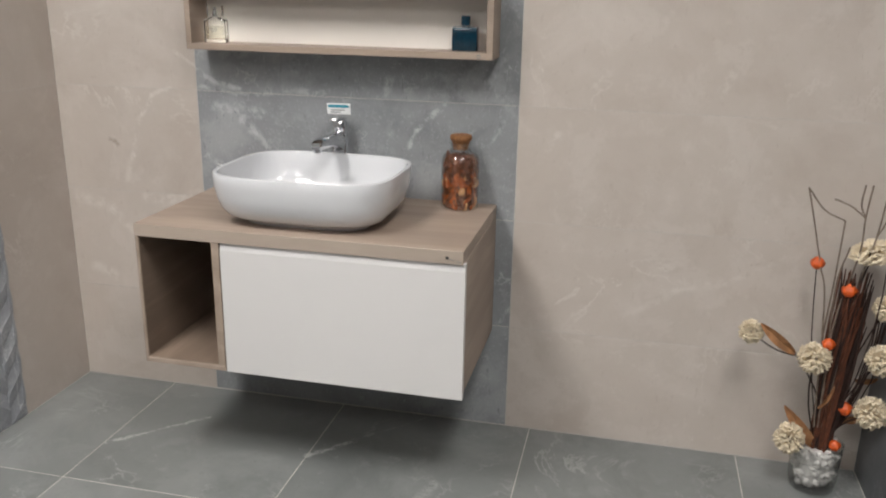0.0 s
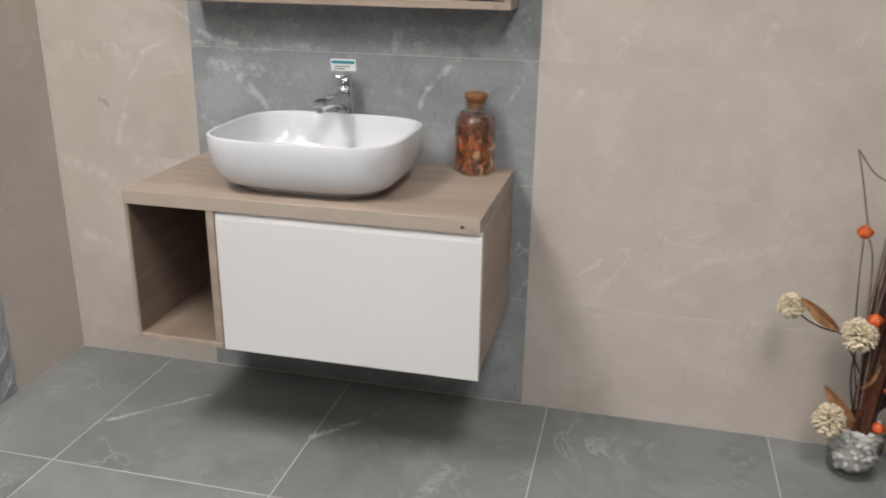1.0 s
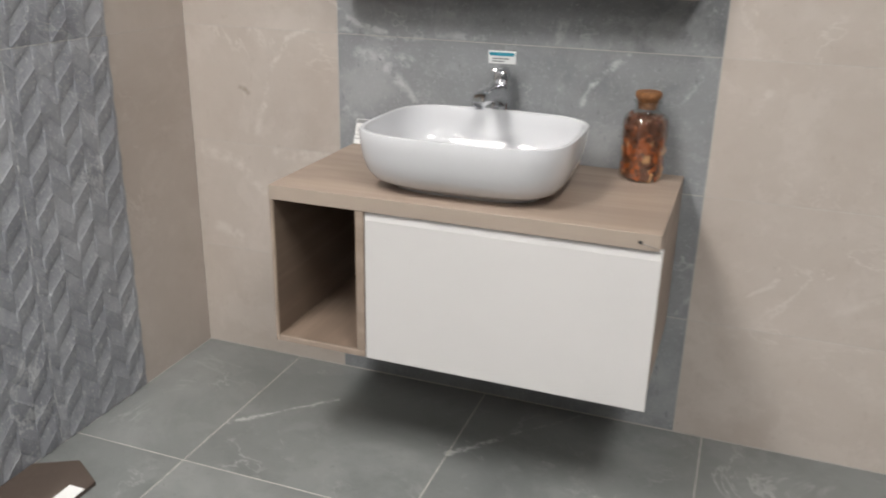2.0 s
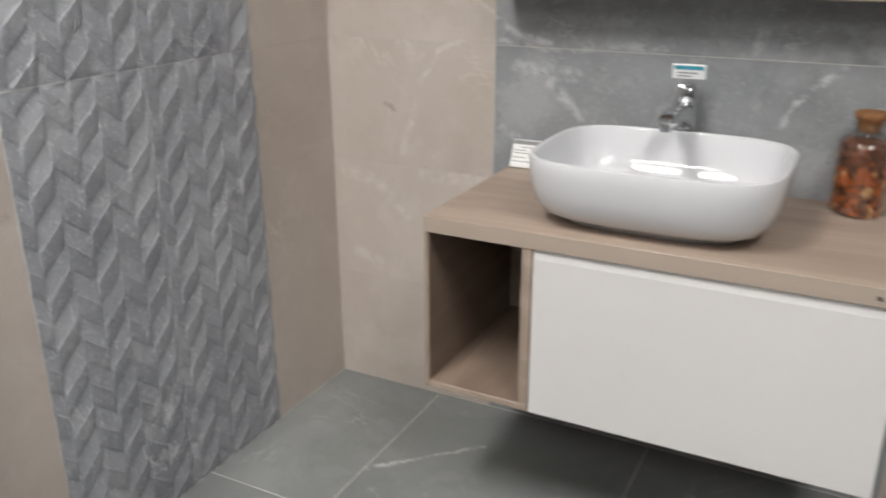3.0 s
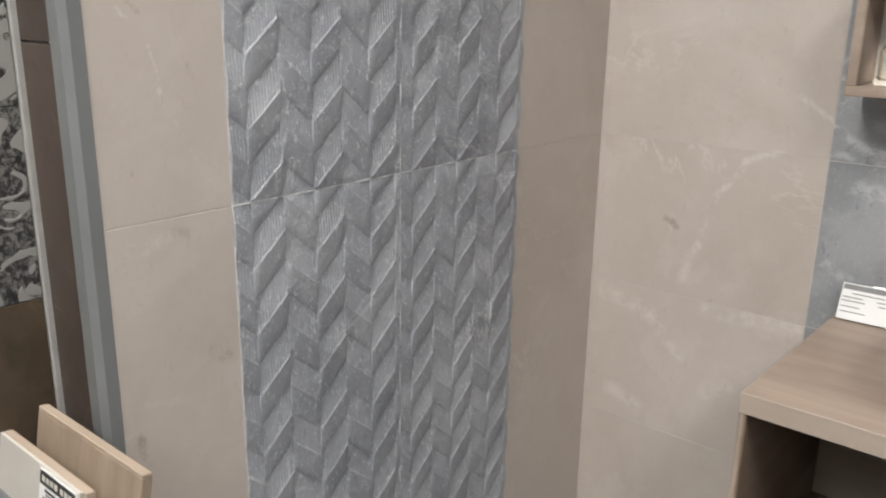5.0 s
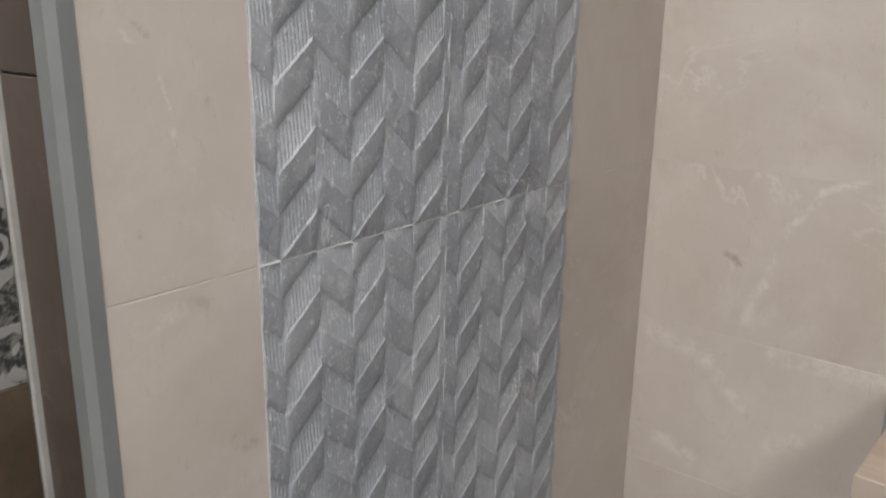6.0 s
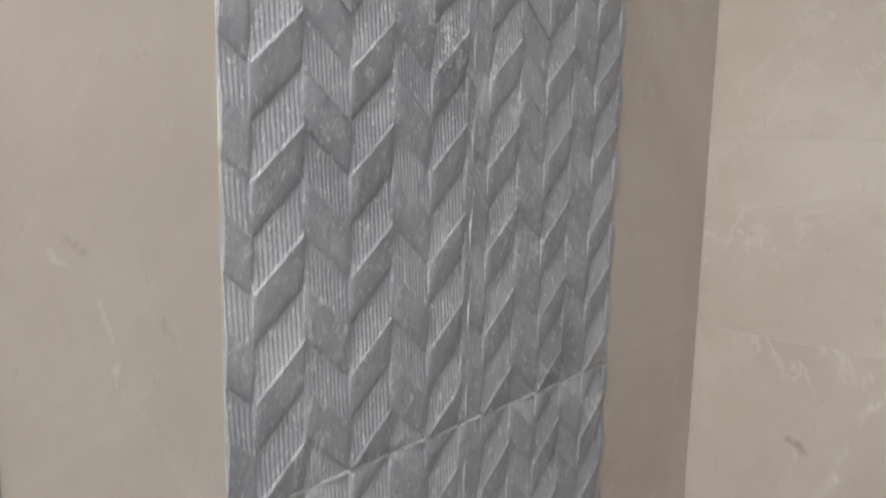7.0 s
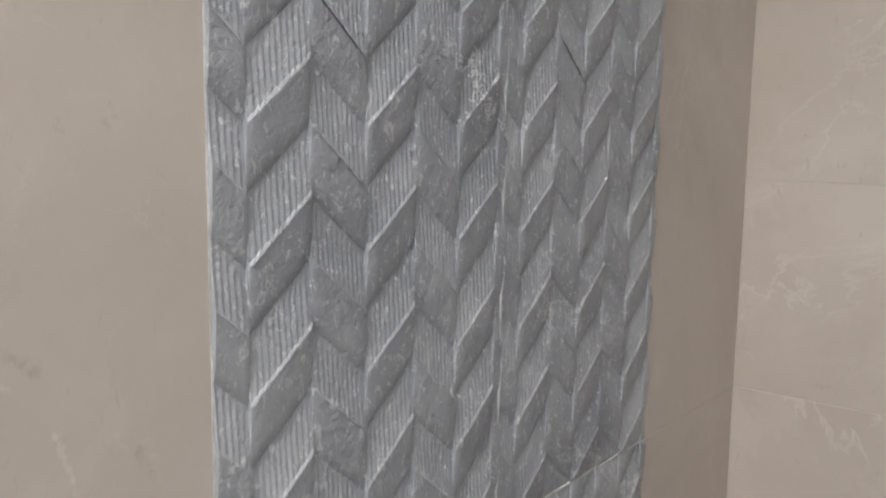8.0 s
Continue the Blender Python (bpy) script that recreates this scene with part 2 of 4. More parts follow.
wood_z = wood("pale_oak_board", (0.36, 0.285, 0.215), (0.27, 0.205, 0.15), 2)
oak_edge = wood("pale_oak_edge", (0.42, 0.345, 0.27), (0.35, 0.275, 0.21), 0)
white_lacquer = plain("white_lacquer", (0.645, 0.63, 0.62), 0.35, 0, 0.01, 4, 0.01)
white_back = plain("white_board", (0.78, 0.74, 0.69), 0.5, 0, 0.02, 4, 0.01)
ceramic = plain("white_ceramic", (0.635, 0.642, 0.66), 0.03, 0, 0.01, 5, 0.0, 0.3)
chrome = plain("chrome", (0.70, 0.71, 0.73), 0.07, 1.0, 0.04, 20, 0.0)
zinc = plain("grey_metal_trim", (0.17, 0.175, 0.175), 0.45, 0.0, 0.06, 8, 0.03)
alu = plain("aluminium_strip", (0.30, 0.29, 0.275), 0.5, 0.0, 0.1, 20, 0.03)
brown_tile = stone("brown_tile", (0.078, 0.058, 0.047), (0.108, 0.084, 0.069), (0.058, 0.043, 0.035), (0.2, 0.17, 0.15), 0.45, (), 0.2, 0.1)
rust_tile = stone("rust_brown_tile", (0.062, 0.044, 0.028), (0.10, 0.073, 0.045), (0.03, 0.022, 0.015), (0.2, 0.17, 0.12), 0.4, (), 0.2, 0.2, 7.0)


def thin_glass(name, tint=(1, 1, 1), gloss=1.0):
    """A thin clear wall: light goes straight through, with a gloss that grows at grazing angles."""
    n = Nodes(name)
    clear = n.node("ShaderNodeBsdfTransparent")
    clear.inputs[0].default_value = (*tint, 1)
    shine = n.node("ShaderNodeBsdfGlossy")
    shine.inputs["Roughness"].default_value = 0.03
    edge = n.node("ShaderNodeLayerWeight")
    edge.inputs[0].default_value = 0.5
    rim = n.math("ADD", n.math("MULTIPLY", n.math("POWER", edge.outputs["Facing"], 4.0), 0.6), 0.04)
    both = n.node("ShaderNodeMixShader")
    n.put(both.inputs[0], n.math("MULTIPLY", rim, gloss))
    n.t.links.new(clear.outputs[0], both.inputs[1])
    n.t.links.new(shine.outputs[0], both.inputs[2])
    n.t.links.new(both.outputs[0], n.t.nodes["Material Output"].inputs[0])
    return n.m


clear_glass = thin_glass("clear_glass", (0.955, 0.96, 0.955), 1.8)
real_glass = glass("clear_bottle_glass", (0.96, 0.965, 0.95))
blue_glass = plain("dark_blue_glass", (0.004, 0.026, 0.045), 0.16, 0, 0.3, 30, 0.0, 0.0)
base_glass = thin_glass("thick_glass", (0.82, 0.84, 0.84), 2.5)
acrylic = thin_glass("clear_acrylic", (0.97, 0.98, 0.98), 1.5)
card_white = plain("white_card", (0.80, 0.80, 0.79), 0.45, 0, 0.02, 20, 0.0)
tile_white = plain("off_white_tile", (0.52, 0.495, 0.45), 0.3, 0, 0.04, 20, 0.02)
ink = plain("black_print", (0.03, 0.03, 0.03), 0.5, 0, 0.1, 20, 0.0)
ink_grey = plain("grey_print", (0.22, 0.22, 0.22), 0.5, 0, 0.1, 20, 0.0)
teal = plain("teal_print", (0.03, 0.27, 0.36), 0.4, 0, 0.1, 20, 0.0)
cork = plain("cork", (0.22, 0.095, 0.034), 0.8, 0, 0.3, 120, 0.3)
petal_orange = plain("dried_orange_peel", (0.36, 0.088, 0.014), 0.5, 0, 0.45, 60, 0.3)
petal_brown = plain("dried_brown_petal", (0.13, 0.042, 0.016), 0.6, 0, 0.5, 60, 0.3)
petal_tan = plain("dried_tan_petal", (0.50, 0.27, 0.12), 0.6, 0, 0.35, 60, 0.3)
cream_petal = plain("cream_wood_petal", (0.74, 0.64, 0.48), 0.7, 0, 0.12, 50, 0.2)
physalis_orange = plain("orange_lantern", (0.62, 0.095, 0.012), 0.5, 0, 0.25, 60, 0.2)
stem_brown = plain("dark_brown_stem", (0.022, 0.009, 0.006), 0.6, 0, 0.4, 40, 0.2)
stem_red = plain("red_brown_stem", (0.085, 0.026, 0.011), 0.6, 0, 0.4, 40, 0.2)
twig_brown = plain("grey_brown_twig", (0.17, 0.13, 0.10), 0.75, 0, 0.3, 60, 0.2)
leaf_tan = plain("dry_tan_leaf", (0.33, 0.16, 0.07), 0.6, 0, 0.3, 40, 0.2)
shell_white = plain("white_shell", (0.56, 0.54, 0.52), 0.5, 0, 0.15, 40, 0.2)
water_dark = plain("grey_pebble", (0.30, 0.29, 0.28), 0.35, 0, 0.35, 40, 0.2)


def mosaic_stone():
    n = Nodes("dark_speckled_stone", 0.4)
    p = n.position()
    speck = n.noise(p, 130, 4, 0.7).outputs[0]
    dark = n.mix(n.ramp(speck, 0.42, 0.62), (0.02, 0.02, 0.02), (0.17, 0.165, 0.155))
    orn = n.noise(n.vec("MULTIPLY", p, (1, 1, 1.5)), 15, 1.0, 0.4, 1.6).outputs[0]
    f = n.ramp(orn, 0.53, 0.55)
    n.colour(n.mix(f, dark, (0.24, 0.232, 0.22)))
    n.bump(f, 0.6, 0.002)
    return n.m


mosaic = mosaic_stone()

# ---- building helpers ----


def thing(name, x, y, z, label, category, group="", rz=0):
    ob = new(name)
    ob.empty_display_size = 0.05
    ob.matrix_basis = pose(x, y, z, 0, 0, rz)
    return tagged(ob, label, category, group)


def link(name, bm, material, smooth=0):
    me = bpy.data.meshes.new(name)
    bmesh.ops.recalc_face_normals(bm, faces=bm.faces)
    bm.to_mesh(me)
    bm.free()
    me.materials.append(material)
    if smooth:
        for p in me.polygons:
            p.use_smooth = True
        me.set_sharp_from_angle(angle=radians(smooth))
    return new(name, me)


def part(name, bm, material, parent, label="", smooth=0):
    ob = link(name, bm, material, smooth)
    ob.parent = parent
    return tagged(ob, label)


def block(bm, lo, hi, bevel=0.0, seg=1, m=None):
    """A box from corner lo to corner hi, its edges rounded by bevel."""
    size = Vector(hi) - Vector(lo)
    mid = (Vector(hi) + Vector(lo)) / 2
    made = bmesh.ops.create_cube(bm, size=1.0, matrix=Matrix.Translation(mid) @ Matrix.Diagonal((*size, 1)))["verts"]
    if m is not None:
        bmesh.ops.transform(bm, matrix=m, verts=made)
    if bevel:
        edges = list({e for v in made for e in v.link_edges})
        bmesh.ops.bevel(bm, geom=edges, offset=bevel, segments=seg, profile=0.5, affect="EDGES")
    return bm


def boxed(lo, hi, bevel=0.0, seg=1, m=None):
    return block(bmesh.new(), lo, hi, bevel, seg, m)


def loft(bm, rings, closed_start=True, closed_end=True):
    rows = [[bm.verts.new(p) for p in ring] for ring in rings]
    for a, b in zip(rows, rows[1:]):
        for q in range(len(a)):
            bm.faces.new((a[q], a[(q + 1) % len(a)], b[(q + 1) % len(b)], b[q]))
    if closed_start:
        bm.faces.new(rows[0][::-1])
    if closed_end:
        bm.faces.new(rows[-1])
    return bm


def lathe(bm, profile, cx=0, cy=0, seg=32, **kw):
    return loft(bm, [[(cx + r * math.cos(6.28318530718 * q / seg), cy + r * math.sin(6.28318530718 * q / seg), z) for q in range(seg)] for r, z in profile], **kw)


def oval(a, b, z, power, cx=0, cy=0, seg=64):
    """A rounded rectangle of half sizes a and b."""
    out = []
    for q in range(seg):
        w = 2 * math.pi * q / seg
        c, s = math.cos(w), math.sin(w)
        out.append((cx + a * math.copysign(abs(c) ** (2 / power), c), cy + b * math.copysign(abs(s) ** (2 / power), s), z))
    return out


def tube(bm, points, radii, seg=7):
    """A round rod along points."""
    rings = []
    n = len(points)
    for q, p in enumerate(points):
        d = (Vector(points[min(q + 1, n - 1)]) - Vector(points[max(q - 1, 0)])).normalized()
        side = d.cross(Vector((0.31, 0.9, 0.2))).normalized()
        up = d.cross(side)
        r = radii[q] if isinstance(radii, (list, tuple)) else radii
        rings.append([Vector(p) + r * (math.cos(2 * math.pi * k / seg) * side + math.sin(2 * math.pi * k / seg) * up) for k in range(seg)])
    return loft(bm, rings)


# ---- the large structure ----
T = 0.010   # tile thickness
wall_north = tagged(link("wall_north", boxed((-2.1, YW + 0.0006, -0.05), (XE + 0.14, YW + 0.14, 3.0)), grout), "wall tiled in beige and grey stone-look tiles", "wall", "", "structure")
wall_west = tagged(link("wall_west", boxed((-1.958, 1.104, -0.05), (XW - 0.0006, YW + 0.0003, 2.2)), grout), "partition wall with beige tiles and a grey relief strip", "wall", "", "structure")
# wall_east's unseen run south of y 1.1 is added to hold back light
wall_east = tagged(link("wall_east", boxed((XE + 0.0006, 0.3, -0.05), (XE + 0.14, YW + 0.0003, 2.5)), grout_grey), "partition wall with grey stone-look tiles", "wall", "", "structure")
wall_west_bay = tagged(link("wall_bay", boxed((-2.1, -3.0, -0.05), (-1.966, 1.1035, 2.2)), grout_grey), "wall of the next display bay with dark tiles", "wall", "", "structure")
floor = tagged(link("floor", boxed((-4.6, -6.0, -0.12), (5.4, YW + 0.0003, -0.0005)), grout), "floor of grey stone-look tiles with pale joints", "floor", "", "structure")
ceiling = tagged(link("ceiling", boxed((-4.7, -6.1, 3.0), (5.5, 2.6, 3.1)), plaster), "plain white showroom ceiling", "ceiling", "", "structure")
for wname, lo, hi in (("wall_showroom_south", (-4.7, -6.1, -0.1), (5.5, -6.0, 3.0)), ("wall_showroom_west", (-4.7, -6.0, -0.1), (-4.6, 2.6, 3.0)),
                      ("wall_showroom_east", (5.4, -6.0, -0.1), (5.5, 2.6, 3.0)), ("wall_showroom_north", (XE + 0.14, YW + 0.004, -0.1), (5.4, YW + 0.14, 3.0)),
                      ("wall_showroom_corner", (-4.6, YW + 0.004, -0.1), (-2.1, YW + 0.14, 3.0))):
    tagged(link(wname, boxed(lo, hi), showroom_paint), "plain dull grey wall closing the showroom", "wall", "", "structure")

# metal corner post and the brown end face of the partition
corner_post = bmesh.new()
loft(corner_post, [[(-1.862, 1.094, z), (-1.856, 1.0885, z), (-1.832, 1.0885, z), (-1.8235, 1.097, z), (-1.8235, 1.1135, z), (-1.862, 1.1135, z)] for z in (0.0, 2.2)])
tagged(link("trim_post", corner_post, zinc), "grey metal corner profile on the wall's end", "trim", "", "structure")
tagged(link("trim_strip", boxed((-1.966, 1.088, 0.0), (-1.953, 1.1035, 2.2), 0.002), alu), "thin pale metal strip in the corner", "trim", "", "structure")

# louvred lights: a frame with white blades across
first_light = thing("ceiling_light", 0, 0, 0, "white louvred ceiling light with cross blades", "lamp", "ceiling lights")
for lo, hi in (((-0.32, -0.62, 2.90), (-0.29, 0.62, 3.0)), ((0.29, -0.62, 2.90), (0.32, 0.62, 3.0)), ((-0.2898, -0.62, 2.90), (0.2898, -0.59, 3.0)), ((-0.2898, 0.59, 2.90), (0.2898, 0.62, 3.0))):
    part("frame", boxed(lo, hi, 0.002), plaster, first_light)
for q in range(8):
    yb = -0.511 + 0.146 * q
    part("blade", boxed((-0.2895, yb - 0.009, 2.902), (0.2895, yb + 0.009, 2.935)), plaster, first_light)
for lx, ly, watts in FIXTURES[1:]:
    copy_thing(first_light, pose(lx, ly, 0))
first_light.matrix_basis = pose(FIXTURES[0][0], FIXTURES[0][1], 0)

# ---- vanity ----
VX0, VX1, VY0, VTOP, VBOT = -1.270, -0.372, 1.829, 0.728, 0.326
vanity = thing("vanity_cabinet", (VX0 + VX1) / 2, YW, VBOT, "wall-hung taupe wood vanity cabinet with a white drawer and open niche", "cabinet")
vc = (VX0 + VX1) / 2


def vbox(x0, y0, z0, x1, y1, z1, bevel=0.0012):
    return boxed((x0 - vc, y0 - YW, z0 - VBOT), (x1 - vc, y1 - YW, z1 - VBOT), bevel)


worktop = part("worktop", vbox(VX0, VY0 + 0.001, 0.694, VX1, YW - 0.001, VTOP), wood_x, vanity)
part("edge_band", vbox(VX0, VY0, 0.6938, VX1, VY0 + 0.0009, VTOP - 0.0004, 0.0003), wood_edge, worktop, "paler edge band")
part("side_panel", vbox(VX0, VY0 + 0.0015, VBOT, VX0 + 0.009, YW - 0.001, 0.6935), wood_y, vanity)
part("side_panel", vbox(VX1 - 0.018, VY0 + 0.024, VBOT, VX1, YW - 0.001, 0.6935), wood_y, vanity)
part("divider", vbox(-1.047, VY0 + 0.0015, VBOT + 0.0155, -1.027, YW - 0.02, 0.6935), wood_y, vanity)
part("bottom_panel", vbox(VX0 + 0.0092, VY0 + 0.0015, VBOT, -1.027, YW - 0.001, VBOT + 0.0152), wood_y, vanity)
part("bottom_panel", vbox(-1.0255, VY0 + 0.03, VBOT + 0.003, VX1 - 0.0182, YW - 0.001, VBOT + 0.0152), wood_y, vanity)
part("back_panel", vbox(VX0 + 0.0092, YW - 0.028, VBOT + 0.0155, -1.0472, YW - 0.02, 0.6935), wood_back, vanity)
# added sheets in the open niche, its shade put into their darker brown
part("niche_lining", vbox(VX0 + 0.0092, VY0 + 0.004, VBOT + 0.0155, VX0 + 0.0112, YW - 0.0285, 0.6932, 0), wood_niche_shade, vanity, "added thin sheet, browned to carry the niche's shade")
part("niche_lining", vbox(-1.0492, VY0 + 0.004, VBOT + 0.0155, -1.0472, YW - 0.0285, 0.6932, 0), wood_niche_shade, vanity, "added thin sheet, browned to carry the niche's shade")
part("niche_lining", vbox(VX0 + 0.0114, VY0 + 0.004, VBOT + 0.0155, -1.0494, YW - 0.0285, VBOT + 0.0175, 0), wood_niche_shade, vanity, "added thin sheet, browned to carry the niche's shade")
# drawer front with a bevelled grip along its top edge
front = bmesh.new()
x0, x1 = -1.0245 - vc, VX1 + 0.005 - vc
yf, yb = VY0 + 0.004 - YW, VY0 + 0.0235 - YW
z0, z1 = 0.324 - VBOT, 0.6932 - VBOT
prof = [(yf + 0.001, z0), (yf, z0 + 0.001), (yf, z1 - 0.021), (yf + 0.0006, z1 - 0.018), (yf + 0.0036, z1 - 0.001), (yf + 0.005, z1), (yb, z1), (yb, z0)]
loft(front, [[(x, y, z) for y, z in prof] for x in (x0, x1)])
drawer_front = part("drawer_front", front, white_lacquer, vanity, "white lacquered drawer front")
part("grip_shadow_rail", vbox(-1.0255, VY0 + 0.045, 0.655, VX1 - 0.0182, VY0 + 0.06, 0.6935, 0), white_lacquer, vanity)
sticker = part("sticker", vbox(-0.4165, VY0 - 0.0008, 0.7055, -0.4085, VY0 - 0.0001, 0.7125, 0), ink, vanity, "small dark maker's mark")
part("mark_line", boxed((0, -0.0004, -0.0006), (0.034, 0.0004, 0.0006), 0, 1, pose(-0.4075 - vc, VY0 - 0.0006 - YW, 0.7065 - VBOT, 0, 13)), ink_grey, sticker)

# ---- washbasin ----
BX, BY, BZ = -0.832, 2.035, VTOP
basin = bmesh.new()
A, B = 0.248, 0.205
outer = [(0.178, 0.128, 0.0), (0.180, 0.130, 0.003), (0.181, 0.131, 0.009), (0.199, 0.151, 0.014), (0.219, 0.173, 0.027), (0.233, 0.188, 0.048), (0.242, 0.198, 0.078), (0.2465, 0.203, 0.11), (A, B, 0.136), (A - 0.0015, B - 0.0015, 0.1405), (A - 0.006, B - 0.006, 0.142)]
inner = [(A - 0.0105, B - 0.0105, 0.1405), (A - 0.0125, B - 0.0125, 0.136), (0.232, 0.189, 0.11), (0.225, 0.182, 0.07), (0.207, 0.166, 0.042), (0.18, 0.14, 0.026), (0.12, 0.09, 0.018), (0.03, 0.028, 0.015)]
loft(basin, [oval(a, b, z, 4.0 if z > 0.02 else 3.6) for a, b, z in outer + inner])
washbasin = thing("washbasin", BX, BY, BZ, "glossy white ceramic countertop washbasin with rounded corners", "basin")
part("bowl", basin, ceramic, washbasin, "", 40)
part("drain_cover", lathe(bmesh.new(), [(0.0, 0.0155), (0.026, 0.0155), (0.027, 0.019), (0.024, 0.0215), (0.0, 0.022)][1:], seg=24), chrome, washbasin, "round chrome drain cover", 40)

# ---- faucet ----
faucet = thing("faucet", -0.842, 2.266, VTOP, "chrome single-lever basin mixer with a price tag on top", "faucet")
part("base_ring", lathe(bmesh.new(), [(0.027, 0.0), (0.027, 0.006), (0.024, 0.008)], seg=28), chrome, faucet, "", 40)
part("body", lathe(bmesh.new(), [(0.0255, 0.008), (0.0248, 0.10), (0.0242, 0.17), (0.0225, 0.196), (0.018, 0.200)], seg=28), chrome, faucet, "", 40)
spout = bmesh.new()
rings = []
for y, z, w, h in ((-0.004, 0.166, 0.021, 0.030), (-0.045, 0.180, 0.019, 0.022), (-0.10, 0.188, 0.018, 0.017), (-0.165, 0.190, 0.0175, 0.0155), (-0.190, 0.189, 0.016, 0.014), (-0.198, 0.188, 0.012, 0.010)):
    rings.append([(w * c, y, z + h * s) for c, s in [(math.copysign(abs(math.cos(k * math.pi / 8)) ** 0.6, math.cos(k * math.pi / 8)), math.copysign(abs(math.sin(k * math.pi / 8)) ** 0.6, math.sin(k * math.pi / 8))) for k in range(16)]])
loft(spout, rings)
spout_ob = part("spout", spout, chrome, faucet, "", 50)
part("aerator", lathe(bmesh.new(), [(0.0115, 0.168), (0.0125, 0.169), (0.0125, 0.186)], 0, -0.178, 20), chrome, spout_ob, "", 40)
part("cartridge_cap", lathe(bmesh.new(), [(0.0175, 0.198), (0.0215, 0.206), (0.0215, 0.228), (0.016, 0.235)], seg=24), chrome, faucet, "", 40)
part("lever", boxed((-0.011, -0.085, 0.232), (0.011, 0.016, 0.241), 0.004, 3, pose(0, 0, 0, -5)), chrome, faucet, "", 40)
tag_m = pose(0.002, -0.012, 0.268, 12, 0, 4)
price_tag = tagged(link("faucet_tag", boxed((-0.035, -0.0025, -0.016), (0.035, 0.0025, 0.016), 0.001), card_white), "small white price card with a teal band on the faucet", "price tag")
price_tag.matrix_basis = pose(-0.842, 2.266, VTOP) @ tag_m
part("teal_band", boxed((-0.031, -0.0034, 0.005), (0.031, -0.0026, 0.0135)), teal, price_tag, "teal printed band")
for q in range(2):
    part("print_bar", boxed((-0.024, -0.0034, -0.004 - 0.007 * q), (0.018 - 0.012 * q, -0.0026, -0.001 - 0.007 * q)), ink_grey, price_tag)

# ---- jar with dried petals ----
JX, JY = -0.472, 2.250
jar = thing("glass_jar", JX, JY, VTOP, "cork-stoppered glass jar filled with orange dried petals", "jar")
jar_glass = bmesh.new()
outline = [(0.050, 0.0), (0.054, 0.004), (0.0545, 0.06), (0.0545, 0.138), (0.0525, 0.150), (0.046, 0.159), (0.034, 0.165), (0.0290, 0.170), (0.0285, 0.182), (0.032, 0.187), (0.0330, 0.191)]
inline = [(r - 0.0028, z if z > 0.01 else 0.005) for r, z in outline[::-1] if z != 0.004]
lathe(jar_glass, outline + inline, seg=36)
jg = part("glass_body", jar_glass, clear_glass, jar, "", 40)
jg.visible_shadow = False
part("stopper", lathe(bmesh.new(), [(0.0205, 0.172), (0.0235, 0.186), (0.0255, 0.194), (0.0300, 0.199), (0.0315, 0.204), (0.0310, 0.210), (0.0280, 0.2135)], seg=28), cork, jar, "rough brown cork stopper", 40)
rng = random.Random(5)
mass = bmesh.new()
lathe(mass, [(0.044 + 0.003 * rng.random(), 0.007 + 0.0125 * q) for q in range(11)] + [(0.042, 0.150), (0.028, 0.157)], seg=18)
for v in mass.verts:
    v.co.x += rng.uniform(-0.003, 0.003)
    v.co.y += rng.uniform(-0.003, 0.003)
part("petal_mass", mass, petal_brown, jar, "packed dried petals")
for q in range(230):
    r, w, z = 0.0482 * math.sqrt(rng.uniform(0.85, 1.0)), rng.uniform(0, 6.28), rng.uniform(0.012, 0.150)
    r = r if z < 0.136 else r * 0.8
    bm = bmesh.new()
    L, W = rng.uniform(0.012, 0.024), rng.uniform(0.005, 0.010)
    m = Matrix.Translation((r * math.cos(w), r * math.sin(w), z)) @ Euler((rng.uniform(-0.25, 0.25) + 1.57, rng.choice((rng.uniform(1.2, 1.9), rng.uniform(-1.5, 1.5))), w + 1.57 + rng.uniform(-0.2, 0.2))).to_matrix().to_4x4()
    pts = [(-L, 0, 0), (-L * 0.4, W, 0.003), (L * 0.5, W * 0.8, 0.002), (L, 0, -0.002), (L * 0.4, -W, 0.003), (-L * 0.5, -W * 0.8, 0.001)]
    top = [bm.verts.new(m @ Vector(p)) for p in pts]
    low = [bm.verts.new(m @ (Vector(p) + Vector((0, 0, -0.0022)))) for p in pts]
    bm.faces.new(top)
    bm.faces.new(low[::-1])
    for k in range(6):
        bm.faces.new((top[k], low[k], low[(k + 1) % 6], top[(k + 1) % 6]))
    zz = z + rng.uniform(-0.02, 0.02)
    part("petal", bm, petal_brown if zz > 0.105 or rng.random() < 0.25 else (petal_tan if rng.random() < 0.18 else petal_orange), jar)

# ---- acrylic price holder ----
holder = thing("price_holder", -1.212, 2.268, VTOP, "clear acrylic price holder with a printed white card", "price tag", "", 2)
lean = pose(0, 0, 0, -24)
ac = part("acrylic_sheet", boxed((-0.052, 0.0, 0.001), (0.052, 0.003, 0.078), 0.0008, 1, lean), acrylic, holder)
ac.visible_shadow = False
card = part("card", boxed((-0.049, -0.0016, 0.004), (0.049, -0.0004, 0.074), 0, 1, lean), card_white, holder, "white card with black print")
part("header_bar", boxed((-0.047, -0.0026, 0.062), (0.047, -0.0018, 0.072), 0, 1, lean), ink_grey, card)
